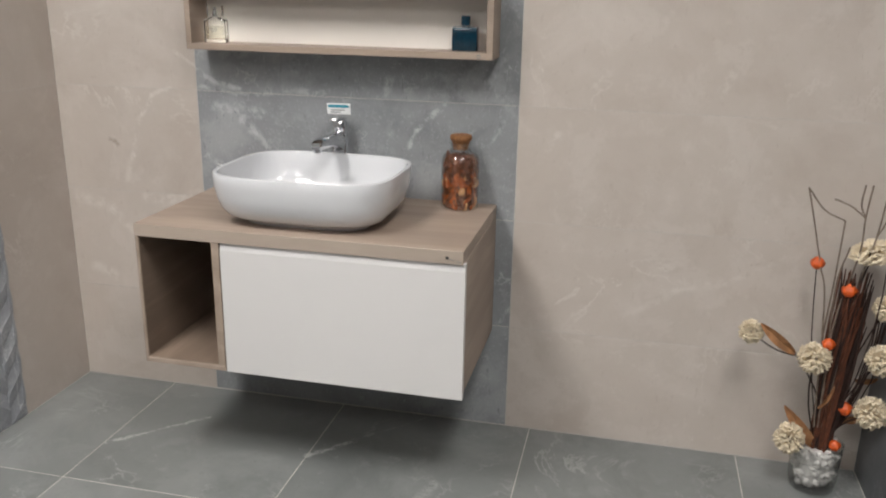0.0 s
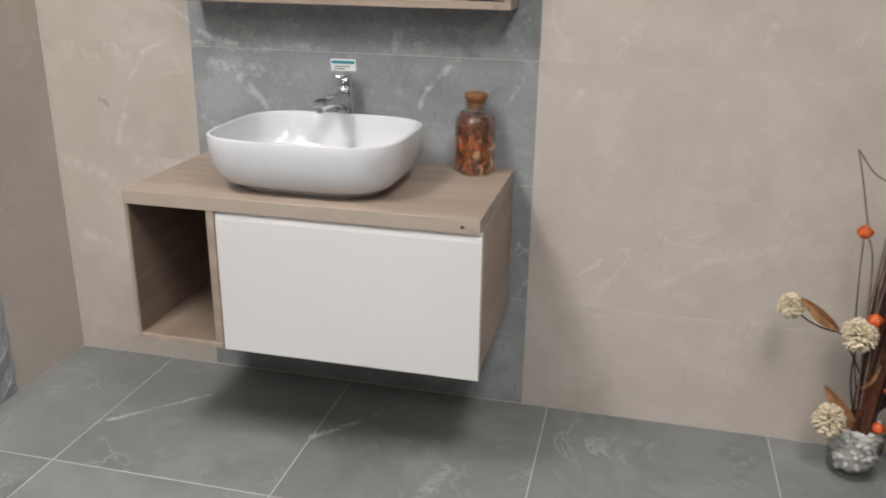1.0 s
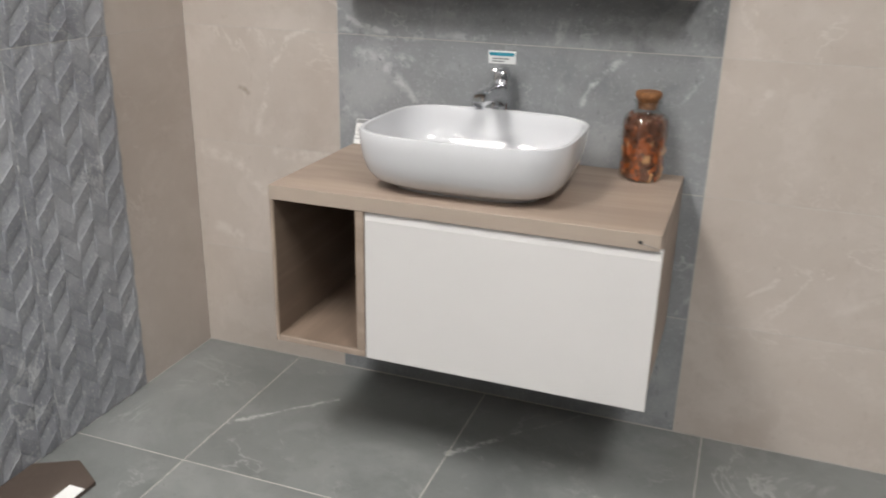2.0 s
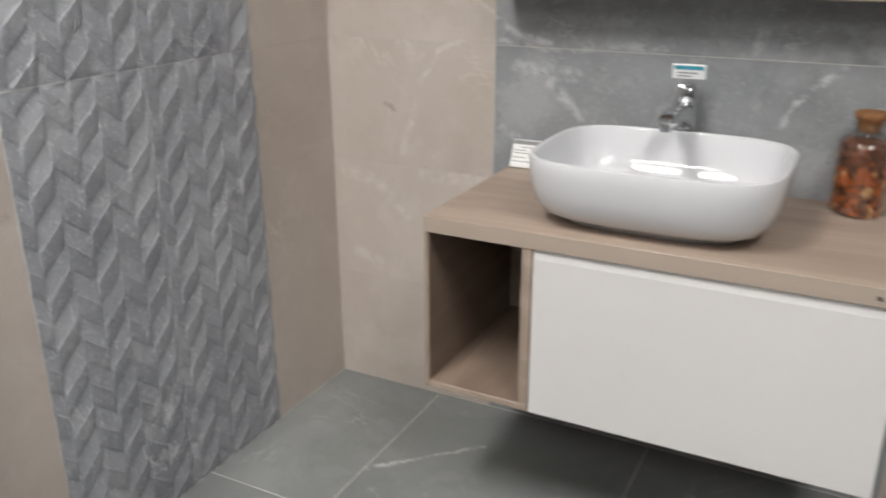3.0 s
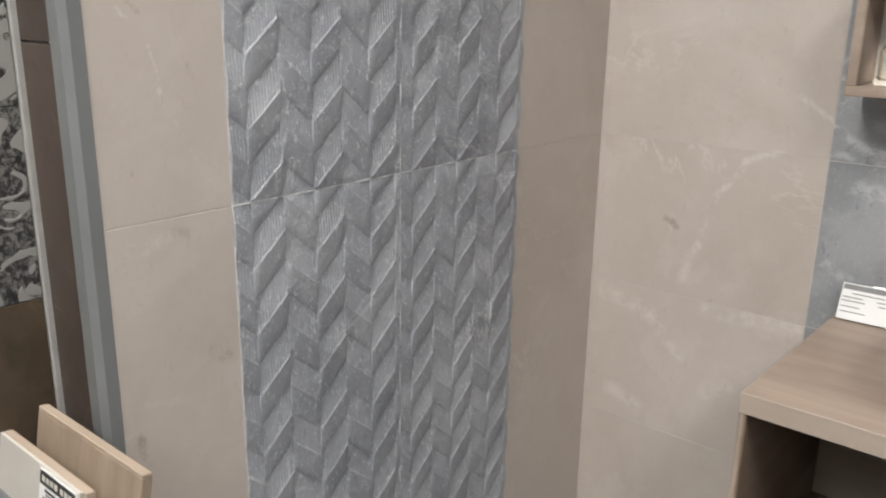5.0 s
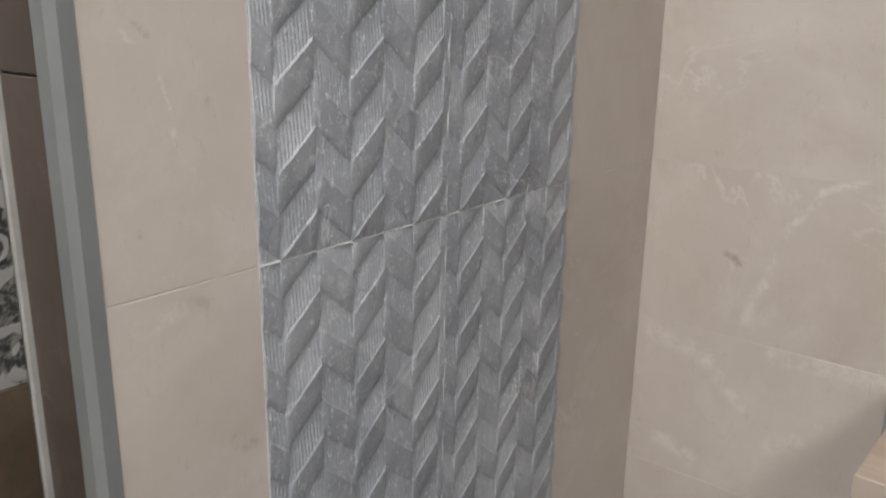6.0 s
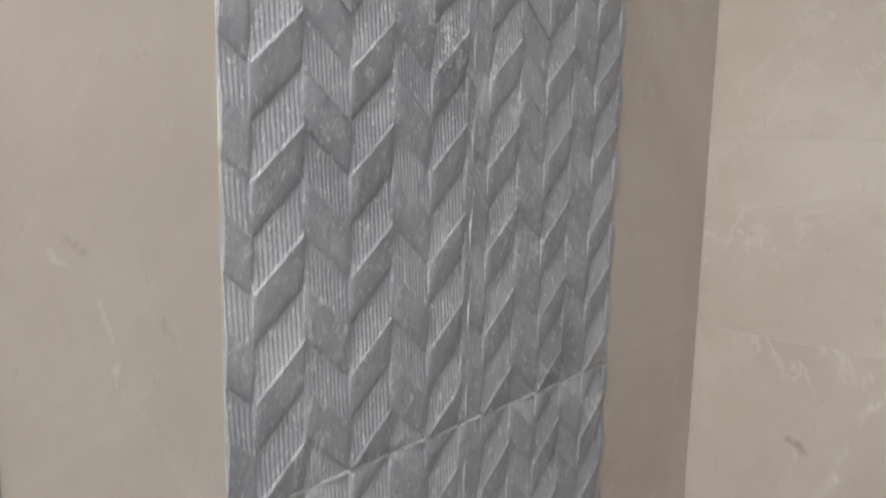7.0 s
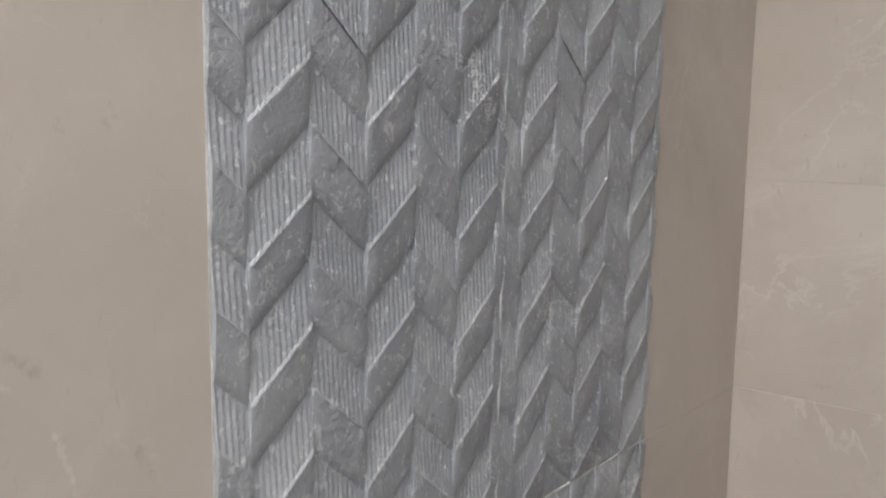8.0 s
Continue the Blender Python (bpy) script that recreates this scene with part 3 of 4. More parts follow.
for q, (a, b, z) in enumerate(((-0.03, 0.03, 0.054), (-0.045, -0.01, 0.046), (0.015, 0.045, 0.046), (-0.045, -0.005, 0.039), (0.02, 0.045, 0.038), (-0.045, -0.012, 0.028), (-0.045, 0.0, 0.018))):
    part("print_bar", boxed((a, -0.0026, z), (b, -0.0018, z + 0.0018), 0, 1, lean), ink_grey, card)

# ---- wall shelf ----
SX0, SX1, SY0, SZ0, SZ1 = -1.287, -0.381, 2.2, 1.155, 1.338
sc = (SX0 + SX1) / 2
shelf = thing("wall_shelf", sc, YW, SZ0, "open box wall shelf in taupe wood with a white back", "shelf")


def sbox(x0, y0, z0, x1, y1, z1, bevel=0.001):
    return boxed((x0 - sc, y0 - YW, z0 - SZ0), (x1 - sc, y1 - YW, z1 - SZ0), bevel)


part("bottom_board", sbox(SX0, SY0, SZ0, SX1, YW - 0.001, SZ0 + 0.018), wood_x, shelf)
part("top_board", sbox(SX0, SY0, SZ1 - 0.018, SX1, YW - 0.001, SZ1), wood_x, shelf)
part("side_board", sbox(SX0, SY0, SZ0 + 0.0182, SX0 + 0.018, YW - 0.001, SZ1 - 0.0182), wood_y, shelf)
part("side_board", sbox(SX1 - 0.018, SY0, SZ0 + 0.0182, SX1, YW - 0.001, SZ1 - 0.0182), wood_y, shelf)
part("back_board", sbox(SX0 + 0.0182, YW - 0.010, SZ0 + 0.0182, SX1 - 0.0182, YW - 0.002, SZ1 - 0.0182, 0), white_back, shelf, "white back board")
ring_m = Matrix.Translation((-0.419 - sc, SY0 - 0.0006 - YW, 0.0085)) @ pose(0, 0, 0, 90)
seal = lathe(bmesh.new(), [(0.003, 0), (0.0055, 0), (0.0055, 0.0006), (0.003, 0.0006)], seg=16, closed_start=False, closed_end=False)
bmesh.ops.transform(seal, matrix=ring_m, verts=seal.verts)
part("sticker", seal, ink_grey, shelf, "small round maker's mark")

# perfume bottles
pb = thing("perfume_bottle", -1.222, 2.264, SZ0 + 0.018, "clear square glass perfume bottle with a silver sprayer", "bottle", "", 6)
gb = bmesh.new()
loft(gb, [oval(a, b, z, 7, seg=40) for a, b, z in ((0.032, 0.015, 0), (0.034, 0.017, 0.003), (0.034, 0.017, 0.060), (0.031, 0.0155, 0.067), (0.013, 0.012, 0.071), (0.013, 0.012, 0.073),
                                                   (0.009, 0.009, 0.073), (0.009, 0.009, 0.068), (0.027, 0.0115, 0.062), (0.0295, 0.0125, 0.057), (0.0295, 0.0125, 0.013), (0.026, 0.010, 0.009))])
g1 = part("flask", gb, real_glass, pb, "", 40)
g1.visible_shadow = False
liq = loft(bmesh.new(), [oval(a, b, z, 6, seg=32) for a, b, z in ((0.026, 0.010, 0.010), (0.028, 0.012, 0.012), (0.028, 0.012, 0.045), (0.026, 0.010, 0.046))])
part("perfume", liq, thin_glass("pale_perfume", (0.93, 0.925, 0.89), 0.6), pb, "pale yellow perfume", 40)
part("sprayer", lathe(bmesh.new(), [(0.007, 0.0735), (0.007, 0.086), (0.005, 0.092), (0.005, 0.099)], seg=16), chrome, pb, "", 40)
cap = loft(bmesh.new(), [oval(a, b, z, 6, seg=32) for a, b, z in ((0.0225, 0.013, 0.0745), (0.0235, 0.014, 0.076), (0.0235, 0.014, 0.103), (0.022, 0.013, 0.105))])
cp = part("cap", cap, real_glass, pb, "clear glass cap", 40)
cp.visible_shadow = False
for q in range(3):
    part("print_bar", boxed((-0.014 + 0.004 * q, -0.0178, 0.040 - 0.005 * q), (0.014 - 0.004 * q, -0.0172, 0.0415 - 0.005 * q)), ink_grey, pb)
bb = thing("perfume_bottle", -0.470, 2.266, SZ0 + 0.018, "dark blue square perfume bottle with a round cap", "bottle")
part("flask", loft(bmesh.new(), [oval(a, b, z, 9, seg=40) for a, b, z in ((0.034, 0.016, 0), (0.0355, 0.0175, 0.002), (0.0355, 0.0175, 0.062), (0.034, 0.016, 0.065))]), blue_glass, bb, "", 40)
part("collar", lathe(bmesh.new(), [(0.011, 0.065), (0.011, 0.069)], seg=24), chrome, bb, "", 40)
part("cap", lathe(bmesh.new(), [(0.0125, 0.069), (0.0125, 0.092), (0.0115, 0.095)], seg=24), blue_glass, bb, "", 40)

# ---- vase with dried flowers ----
FX, FY = 0.582, 2.195
vase = thing("flower_vase", FX, FY, 0.0, "clear glass vase filled with white shells and pebbles", "vase")
vg = bmesh.new()
vo = [(0.054, 0.0), (0.060, 0.006), (0.0645, 0.03), (0.069, 0.146)]
vi = [(0.0665, 0.146), (0.062, 0.03), (0.052, 0.022)]
lathe(vg, vo + vi, seg=40)
vgo = part("glass_body", vg, clear_glass, vase, "", 40)
vgo.visible_shadow = False
part("glass_base", lathe(bmesh.new(), [(0.050, 0.002), (0.058, 0.007), (0.060, 0.018), (0.052, 0.0215)], seg=40), base_glass, vase, "thick grey-tinted glass base", 40)
part("shell_fill", lathe(bmesh.new(), [(0.046, 0.03), (0.050, 0.06), (0.053, 0.12), (0.040, 0.134)], seg=16), shell_white, vase)
rng = random.Random(8)
for q in range(190):
    z = rng.uniform(0.030, 0.146)
    r, w = (0.049 + 0.05 * (z - 0.03)) * math.sqrt(rng.uniform(0.7, 1.0) if z < 0.128 else rng.random()), rng.uniform(0, 6.28)
    bm = bmesh.new()
    bmesh.ops.create_icosphere(bm, subdivisions=1, radius=1.0)
    sx, sy, sz = rng.uniform(0.011, 0.019), rng.uniform(0.007, 0.013), rng.uniform(0.005, 0.009)
    m = Matrix.Translation((r * math.cos(w), r * math.sin(w), z)) @ Euler([rng.uniform(-0.7, 0.7), rng.uniform(-0.7, 0.7), rng.uniform(0, 6.28)]).to_matrix().to_4x4() @ Matrix.Diagonal((sx, sy, sz, 1))
    bmesh.ops.transform(bm, matrix=m, verts=bm.verts)
    dark = z < 0.042 or rng.random() < 0.05
    part("pebble" if dark else "shell", bm, water_dark if dark else shell_white, vase, "", 60)

bouquet = thing("dried_flowers", FX, FY, 0.09, "dried brown stems with cream flowers and orange lanterns in a vase", "flowers")
BZ0 = 0.09


def local(x, z, dy=0.0):
    return Vector((x - FX, 2.2 + dy - FY, z - BZ0))


def arc(a, b, bow=0.02, n=7):
    a, b = Vector(a), Vector(b)
    side = (b - a).cross(Vector((0, 1, 0))).normalized()
    return [a.lerp(b, q / (n - 1)) + side * bow * math.sin(math.pi * q / (n - 1)) for q in range(n)]


def pompon(x, z, r, dy, root):
    c = local(x, z, dy)
    stem = part("flower_stem", tube(bmesh.new(), arc(root, c, 0.02), 0.0022, 6), stem_brown, bouquet)
    bm = bmesh.new()
    g = random.Random(int(x * 1000) + 7)
    for q in range(230):
        zz = 1 - 2 * (q + 0.5) / 230
        w = q * 2.399963
        d = Vector((math.sqrt(1 - zz * zz) * math.cos(w), math.sqrt(1 - zz * zz) * math.sin(w), zz))
        d = (d + Vector([g.uniform(-0.12, 0.12) for _ in range(3)])).normalized()
        t = d.cross(Vector((0.2, 0.5, 0.84))).normalized()
        u = d.cross(t)
        k, wd = r * g.uniform(0.88, 1.08), r * g.uniform(0.09, 0.14)
        base = c + d * r * 0.35
        ring = [base + t * wd * 0.5, base + u * wd * 0.4, base - t * wd * 0.5, base - u * wd * 0.4]
        tip = [c + d * k + t * wd, c + d * k * 0.95 + u * wd * 0.7, c + d * k - t * wd, c + d * k * 0.9 - u * wd * 0.7]
        va, vb = [bm.verts.new(p) for p in ring], [bm.verts.new(p) for p in tip]
        for e in range(4):
            bm.faces.new((va[e], va[(e + 1) % 4], vb[(e + 1) % 4], vb[e]))
        bm.faces.new(vb)
    if z > 0.68:
        bmesh.ops.transform(bm, matrix=Matrix.Translation(c) @ pose(0, 0, 0, 8, -14, 0) @ Matrix.Diagonal((1.15, 1.15, 0.5, 1)) @ Matrix.Translation(-c), verts=bm.verts)
    part("flower_head", bm, cream_petal, bouquet, "cream pompon flower of curled wood petals")


root = Vector((0.004, 0, 0.03))
for x, z, r, dy in ((0.365, 0.46, 0.034, -0.02), (0.528, 0.413, 0.044, -0.05), (0.497, 0.168, 0.043, -0.05), (0.690, 0.272, 0.045, -0.05), (0.690, 0.430, 0.042, -0.06),
                    (0.640, 0.705, 0.052, 0.0), (0.690, 0.560, 0.036, -0.02)):
    pompon(x, z, r, dy, local(0.528, 0.405, -0.03) if x < 0.4 else root)


def lantern(x, z, r, dy):
    bm = bmesh.new()
    c = local(x, z, dy)
    rings = []
    for f, k in ((-1.0, 0.12), (-0.8, 0.6), (-0.35, 0.95), (0.1, 1.0), (0.5, 0.72), (0.82, 0.36), (1.0, 0.08)):
        rings.append([c + Vector((r * k * (1 + 0.12 * math.cos(5 * w)) * math.cos(w), r * k * (1 + 0.12 * math.cos(5 * w)) * math.sin(w), r * f)) for w in [2 * math.pi * q / 20 for q in range(20)]])
    loft(bm, rings)
    part("lantern", bm, physalis_orange, bouquet, "orange physalis lantern", 50)
    part("lantern_stem", tube(bmesh.new(), arc(root, c - Vector((0, 0, r)), 0.015), 0.0016, 5), stem_brown, bouquet)


for x, z, r, dy in ((0.509, 0.664, 0.018, 0.0), (0.557, 0.457, 0.017, -0.05), (0.590, 0.605, 0.019, -0.03), (0.632, 0.262, 0.020, -0.02), (0.618, 0.157, 0.016, -0.04)):
    lantern(x, z, r, dy)

# the tight bundle of brown rushes
g = random.Random(3)
for q in range(150):
    a = Vector((g.gauss(0.002, 0.010), g.gauss(0, 0.012), g.uniform(0.02, 0.05)))
    f = g.uniform(-1, 1)
    top = local(0.612 + 0.034 * f + g.uniform(-0.012, 0.012), g.uniform(0.50, 0.66), g.uniform(-0.04, 0.03))
    part("rush_stem", tube(bmesh.new(), arc(a, top, g.uniform(-0.012, 0.012), 5), [0.0045, 0.0060, 0.0058, 0.0044, 0.0014], 5), stem_red if g.random() < 0.45 else stem_brown, bouquet)
for q in range(9):
    a = Vector((g.gauss(0.01, 0.008), g.gauss(0, 0.01), 0.04))
    top = local(0.66 + 0.012 * q * 0.5, g.uniform(0.52, 0.72), g.uniform(-0.06, 0.02))
    part("wire_stem", tube(bmesh.new(), arc(a, top, -0.03, 6), 0.0018, 5), stem_brown, bouquet)
# bare twigs that stand above


def bend(pts, n=5):
    """A smooth line through points."""
    out = []
    ext = [pts[0] * 2 - pts[1]] + list(pts) + [pts[-1] * 2 - pts[-2]]
    for q in range(1, len(ext) - 2):
        a, b, c, d = ext[q - 1:q + 3]
        for k in range(n):
            f = k / n
            out.append(0.5 * (2 * b + (c - a) * f + (2 * a - 5 * b + 4 * c - d) * f * f + (3 * b - a - 3 * c + d) * f ** 3))
    return out + [pts[-1]]


for pts in ([(0.56, 0.20), (0.545, 0.45), (0.55, 0.62), (0.553, 0.79)], [(0.553, 0.79), (0.50, 0.815), (0.455, 0.87)], [(0.455, 0.87), (0.475, 0.80), (0.507, 0.68)],
            [(0.57, 0.20), (0.566, 0.5), (0.60, 0.70), (0.600, 0.80), (0.606, 0.885)], [(0.600, 0.80), (0.585, 0.835), (0.588, 0.885)], [(0.600, 0.80), (0.56, 0.83), (0.52, 0.845)],
            [(0.58, 0.2), (0.61, 0.6), (0.635, 0.75), (0.645, 0.86)], [(0.635, 0.75), (0.655, 0.80), (0.662, 0.865)], [(0.57, 0.3), (0.556, 0.6), (0.575, 0.72)],
            [(0.545, 0.45), (0.53, 0.6), (0.512, 0.66)]):
    part("twig", tube(bmesh.new(), bend([local(x, z, -0.01 + 0.02 * math.sin(9 * x)) for x, z in pts]), 0.0022, 6), twig_brown, bouquet)


def leaf(x0, z0, x1, z1, w, dy):
    a, b = local(x0, z0, dy), local(x1, z1, dy - 0.01)
    d = (b - a)
    side = d.cross(Vector((0, 1, 0))).normalized()
    bm = bmesh.new()
    rows = []
    for q in range(9):
        f = q / 8
        k = w * math.sin(math.pi * min(0.98, f * 0.9 + 0.06)) ** 0.8
        m = a.lerp(b, f) + Vector((0, -0.012 * math.sin(math.pi * f), 0))
        rows.append([m + side * k, m + Vector((0, 0.008, 0)), m - side * k, m + Vector((0, 0.0095, 0))])
    loft(bm, rows)
    part("leaf", bm, leaf_tan, bouquet, "dry curled tan leaf", 50)


leaf(0.484, 0.410, 0.385, 0.492, 0.016, -0.03)
leaf(0.580, 0.125, 0.478, 0.252, 0.018, -0.02)
leaf(0.655, 0.33, 0.71, 0.345, 0.009, 0.02)
leaf(0.63, 0.20, 0.70, 0.225, 0.012, 0.03)
leaf(0.555, 0.27, 0.585, 0.345, 0.005, -0.06)
part("leaf_stem", tube(bmesh.new(), arc(local(0.484, 0.41, -0.03), root, 0.03), 0.002, 5), stem_brown, bouquet)

# ---- sample boards beside the partition ----
SZ = 0.5225  # top of the stand
stand = thing("display_stand", -1.823, 0.975, 0.0, "low dark taupe stand carrying tile sample boards", "stand")
part("body", boxed((-0.128, -0.07, 0.0), (0.118, 0.085, 0.40), 0.001), stand_taupe, stand)
part("upper_step", boxed((-0.128, -0.07, 0.4002), (0.118, 0.0, SZ - 0.0182), 0.001), stand_taupe, stand)
part("top_plate", boxed((-0.132, -0.082, SZ - 0.018), (0.126, 0.0065, SZ), 0.0015), stand_taupe, stand)
LEAN = -10.2
rear = thing("sample_board", 0, 0, 0, "pale oak framed sample board leaning beside the partition", "board", "sample boards")
rear.matrix_basis = pose(-1.796, 0.9925, 0.4015, LEAN)
RX0, RX1, RL = -0.130, 0.130, 0.3750
part("panel", boxed((RX0, -0.008, 0.0), (RX1 - 0.024, 0.006, RL - 0.0045), 0.001), wood_z, rear, "pale oak decor panel")
part("side_edge", boxed((RX1 - 0.0238, -0.008, 0.0), (RX1, 0.006, RL - 0.0045), 0.001), wood_z, rear)
part("top_edge", boxed((RX0, -0.008, RL - 0.0043), (RX1, 0.006, RL), 0.0012), oak_edge, rear)
fb = thing("sample_board", 0, 0, 0, "white and grey tile sample board with a printed label", "board", "sample boards")
fb.matrix_basis = pose(-1.8535, 0.9805, SZ + 0.0015, LEAN)
GX0, GX1, GL = -0.1035, 0.121, 0.2155
part("panel", boxed((GX0, -0.004, 0.0), (GX1, 0.008, GL), 0.001), oak_edge, fb, "pale oak carrier board")
part("white_band", boxed((GX0, -0.009, GL - 0.0775), (GX1 - 0.007, -0.0042, GL - 0.001), 0.0006), tile_white, fb, "white tile strip")
part("grey_band", boxed((GX0, -0.009, 0.002), (GX1 - 0.007, -0.0042, GL - 0.078), 0.0006), stone_panel, fb, "grey tile strip")
lab = part("label", boxed((0.018, -0.0104, GL - 0.0765), (0.110, -0.0094, GL - 0.004)), card_white, fb, "white label with black print")
part("header_bar", boxed((0.020, -0.0112, GL - 0.023), (0.108, -0.0105, GL - 0.006)), ink, lab)
g = random.Random(4)
for q in range(7):
    a = 0.026 + 0.0107 * q + 0.004 * (q > 3)
    part("header_print", boxed((a, -0.0120, GL - 0.018), (a + 0.0075, -0.0113, GL - 0.011)), tile_white, lab)
for q in range(9):
    a = g.uniform(0.028, 0.05)
    part("print_bar", boxed((a, -0.0112, GL - 0.0302 - 0.0052 * q), (a + g.uniform(0.025, 0.052), -0.0105, GL - 0.0274 - 0.0052 * q)), ink_grey if q % 3 else ink, lab)

# hexagonal sample tile lying on the floor
hexa = bmesh.new()
loft(hexa, [[(r * math.sin(k * math.pi / 3), r * math.cos(k * math.pi / 3), z) for k in range(6)] for r, z in ((0.112, 0.0), (0.114, 0.002), (0.114, 0.010), (0.112, 0.012))])
hex_tile = tagged(link("sample_tile", hexa, brown_tile), "dark brown hexagonal sample tile with a white label on the floor", "tile")
hex_tile.matrix_basis = pose(-1.716, 1.478, 0.0)
part("label", boxed((0.053, -0.058, 0.0122), (0.098, 0.022, 0.0128)), card_white, hex_tile, "blank white label")

# ---- tiles of the walls and the floor ----
TILES = {}


def tile(name, size, at, material, parent):
    key = (tuple(round(v, 4) for v in size), material.name)
    if key not in TILES:
        ob = link(name, boxed([-v / 2 for v in size], [v / 2 for v in size], 0.0005), material)
        TILES[key] = ob.data
    else:
        ob = new(name, TILES[key])
    ob.parent = parent
    ob.location = at
    return ob


GAP = 0.0017
ROW = 0.34
for row in range(7):
    zc, h = ROW * row + ROW / 2 + 0.0015, ROW - GAP
    for xa, xb, material in ((XW, -1.327, stone_back), (-1.327, -0.318, stone_panel), (-0.318, XE, stone_back)):
        tile("tile", (xb - xa - GAP, T, h), ((xa + xb) / 2, YW + T / 2, zc), material, wall_north)
    for ya, yb in ((0.32, 1.32), (1.32, YW)):
        tile("tile", (T, yb - ya - GAP, h), (XE + T / 2, (ya + yb) / 2, zc), stone_east, wall_east)
for row in range(2):
    zc, h = 1.02 * row + 0.51, 1.02 - GAP
    for ya, yb in ((1.1135, 1.306), (1.987, YW)):
        tile("tile", (T, yb - ya - GAP, h), (XW - T / 2, (ya + yb) / 2, zc), stone_side, wall_west)
for za, zb in ((0.0, 0.41), (0.41, 1.245), (1.245, 2.08)):
    tile("tile", (0.089, T, zb - za - 0.003), (-1.908, 1.0965 + T / 2, (za + zb) / 2), brown_tile, wall_west)
for za, zb, material in ((0.0, 0.455, rust_tile), (0.455, 0.908, rust_tile), (0.908, 1.165, mosaic), (1.165, 1.62, mosaic), (1.62, 2.08, mosaic)):
    for ya, yb in ((0.485, 1.088), (-0.118, 0.485)):
        tile("tile", (T, yb - ya - GAP, zb - za - GAP), (-1.963 + T / 2 - 0.005, (ya + yb) / 2, (za + zb) / 2), material, wall_west_bay)
xs = [-4.62, -3.993, -3.366, -2.739, -2.112, -1.485, -0.863, -0.239] + [0.388 + 0.627 * q for q in range(9)]
ys = [YW, 1.702] + [1.075 - 0.627 * q for q in range(12)]
for xa, xb in zip(xs, xs[1:]):
    for yb, ya in zip(ys, ys[1:]):
        west = ya >= 1.07 and xa < XW < xb
        lo2 = XW if west else (-1.958 if xa < -1.96 < xb else xa)
        hi2 = XE if ya >= 0.4 and xa < XE < xb else xb
        tile("tile", (hi2 - lo2 - 0.003, yb - ya - 0.003, T), ((lo2 + hi2) / 2, (ya + yb) / 2, -T / 2), stone_floor, floor)

# relief tiles: columns of slanting leaves, the ribbed ones leaning out to a ridge at their lower edge, the plain ones falling back below it
COLS = [(-0.0305, 0.029, -1), (0.029, 0.0885, 1), (0.0885, 0.148, -1), (0.148, 0.2075, 1), (0.2075, 0.267, -1), (0.267, 0.3265, 1), (0.3265, 0.386, -1)]
TW, TH, HALF, RIDGE = 0.3395, 1.0178, 0.051, 0.0050


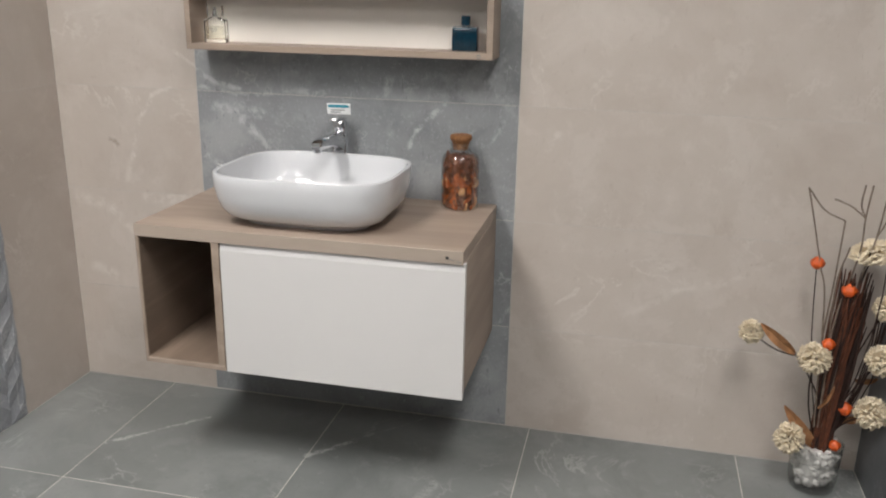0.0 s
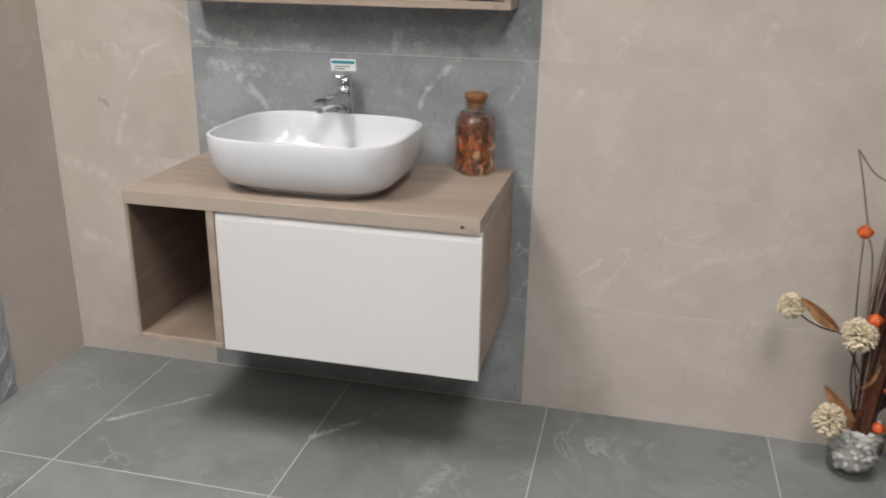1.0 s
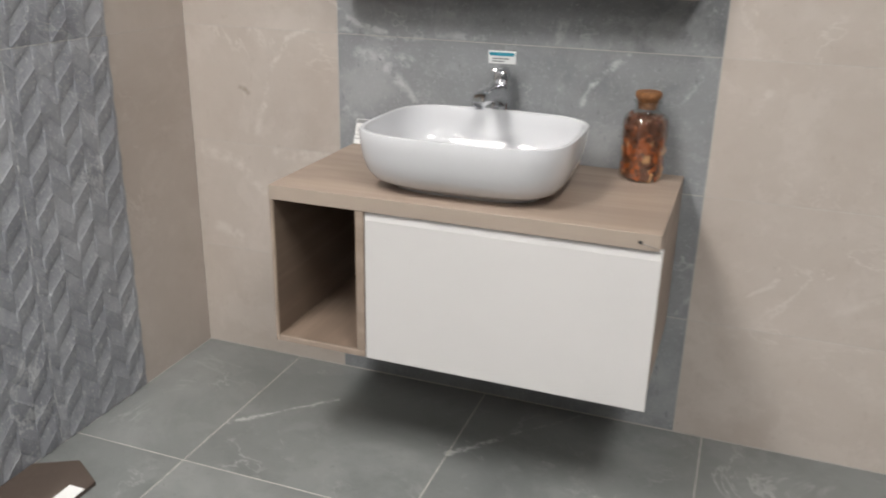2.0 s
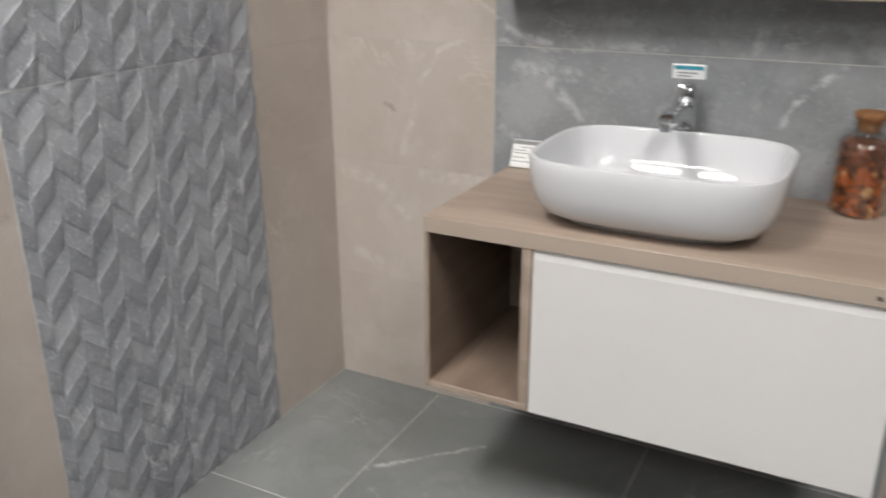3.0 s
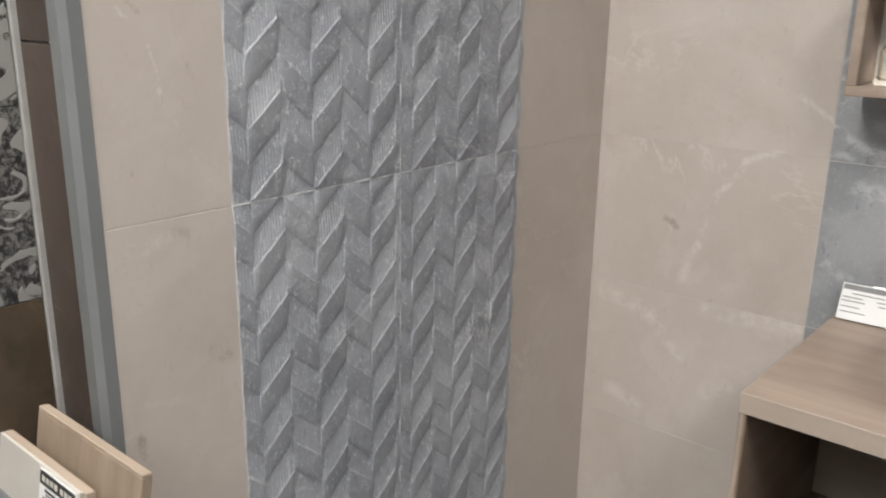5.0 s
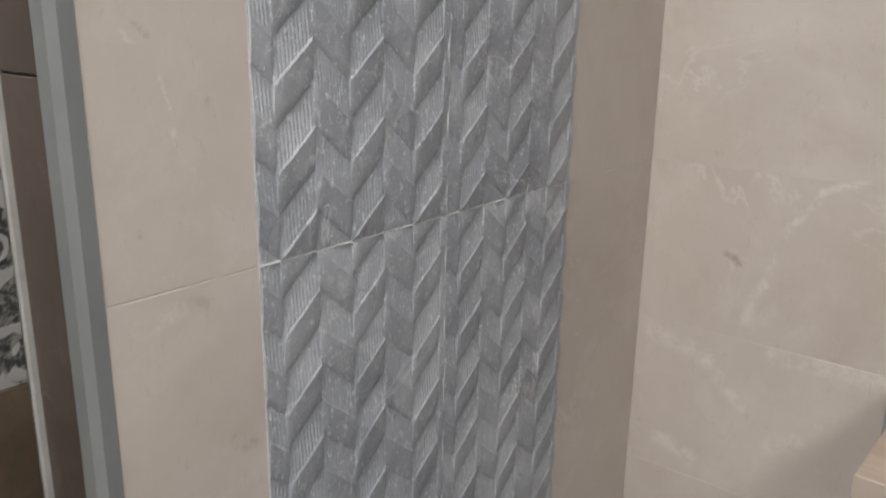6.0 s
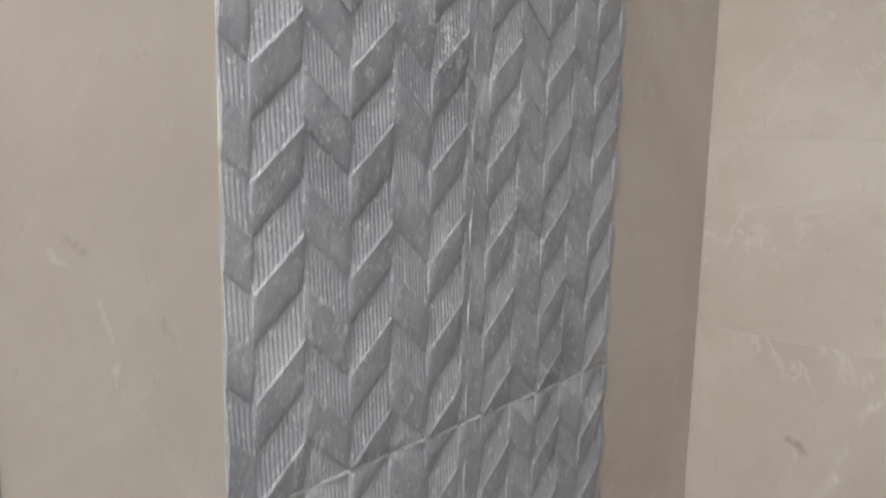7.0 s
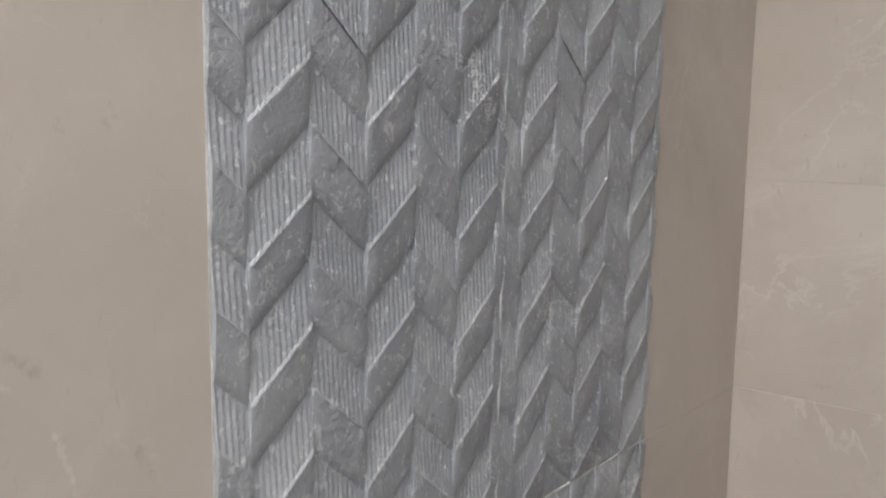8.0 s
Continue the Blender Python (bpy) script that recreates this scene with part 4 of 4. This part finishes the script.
def relief_tile():
    verts, faces, plain_faces = [], [], []
    jitter = random.Random(2)

    def grid(us, rows, at, smooth):
        """A sheet of quads over the positions us and the shares rows."""
        base = len(verts)
        verts.extend(at(u, f, q) for f in rows for q, u in enumerate(us))
        n = len(us)
        for r in range(len(rows) - 1):
            for q in range(n - 1):
                quad = (base + r * n + q, base + r * n + q + 1, base + (r + 1) * n + q + 1, base + (r + 1) * n + q)
                if verts[quad[3]][2] - verts[quad[0]][2] < 1e-6 and verts[quad[2]][2] - verts[quad[1]][2] < 1e-6:
                    continue
                faces.append(quad)
                plain_faces.append(smooth)

    for ua, ub, way in COLS:
        lo, hi = max(ua, 0.0), min(ub, TW)
        for k in range(-2, 22):
            ribbed = k % 2 == 0
            h = RIDGE * jitter.uniform(0.9, 1.08)
            phase = jitter.uniform(0, 6.28)

            def at(u, f, q=0, depth=None):
                z = k * HALF + way * HALF * (u - ua) / (ub - ua) + f * HALF
                z = min(max(z, 0.0), TH)
                f = (z - k * HALF - way * HALF * (u - ua) / (ub - ua)) / HALF
                g = min(max(1 - f, 0.0), 1.0)
                x = 0.83 * g + 0.04 * g ** 3 + 0.13 * max(0.0, (g - 0.93) / 0.07) if ribbed else 1 - 0.60 * g - 0.40 * g ** 9
                edge = min(u - ua, ub - u)
                x *= h * (0.84 + 0.16 * min(1.0, edge / 0.0014))
                x *= 0.45 + 0.55 * min(1.0, min(z, TH - z) / 0.005)
                x += 0.0003 * math.sin(70 * u + 55 * z + phase) * min(1.0, edge / 0.01)
                if ribbed and q % 2 and 0.06 < f < 0.97:
                    x -= 0.0006
                return (max(x, 0.0) + 0.0004 if depth is None else depth, u, z)

            if ribbed:
                us = [lo + (hi - lo) * q / max(2, 2 * round(11 * (hi - lo) / (ub - ua))) for q in range(max(2, 2 * round(11 * (hi - lo) / (ub - ua))) + 1)]
                rows = (0.0, 0.03, 0.07, 0.10, 0.28, 0.5, 0.75, 0.96, 1.0)
            else:
                us = [lo, min(lo + 0.0014, hi), lo + 0.2 * (hi - lo), lo + 0.5 * (hi - lo), lo + 0.8 * (hi - lo), max(hi - 0.0014, lo), hi]
                rows = (0.0, 0.03, 0.07, 0.12, 0.19, 0.30, 0.5, 0.75, 0.96, 1.0)
            grid(us, rows, at, not ribbed)
            # the upright sides of each leaf at the column's borders
            for u in (lo, hi):
                base = len(verts)
                for f in rows:
                    verts.append(at(u, f))
                    verts.append(at(u, f, 0, -0.001))
                for r in range(len(rows) - 1):
                    p = base + 2 * r
                    if verts[p + 2][2] - verts[p][2] > 1e-6:
                        faces.append((p, p + 1, p + 3, p + 2) if u == lo else (p, p + 2, p + 3, p + 1))
                        plain_faces.append(False)
    base = len(verts)
    verts.extend((x, y, z) for x in (-0.009, 0.0002) for y in (0, TW) for z in (0, TH))
    for quad in ((0, 1, 3, 2), (4, 6, 7, 5), (0, 4, 5, 1), (2, 3, 7, 6), (0, 2, 6, 4), (1, 5, 7, 3)):
        faces.append(tuple(base + q for q in quad))
        plain_faces.append(False)
    me = bpy.data.meshes.new("relief_tile")
    me.from_pydata(verts, [], faces)
    me.polygons.foreach_set("use_smooth", plain_faces)
    me.materials.append(stone_relief)
    me.update()
    return me


relief = relief_tile()
for row in range(2):
    for col in range(2):
        ob = new("relief_tile", relief)
        ob.parent = wall_west
        ob.location = (XW + 0.0002, 1.3062 + 0.3405 * col, 1.02 * row + 0.001)
        tagged(ob, "grey stone relief tile with a ribbed chevron pattern")

# grout lines round the relief tiles
for lo, hi in (((XW - 0.004, 1.6458, 0.001), (XW + 0.0030, 1.6468, 2.03)), ((XW - 0.004, 1.3068, 1.0190), (XW + 0.0026, 1.9862, 1.0207)),
               ((XW - 0.004, 1.3050, 0.001), (XW + 0.0006, 1.3062, 2.03)), ((XW - 0.004, 1.9863, 0.001), (XW + 0.0006, 1.9878, 2.03))):
    part("joint", boxed(lo, hi), grout_pale, wall_west)
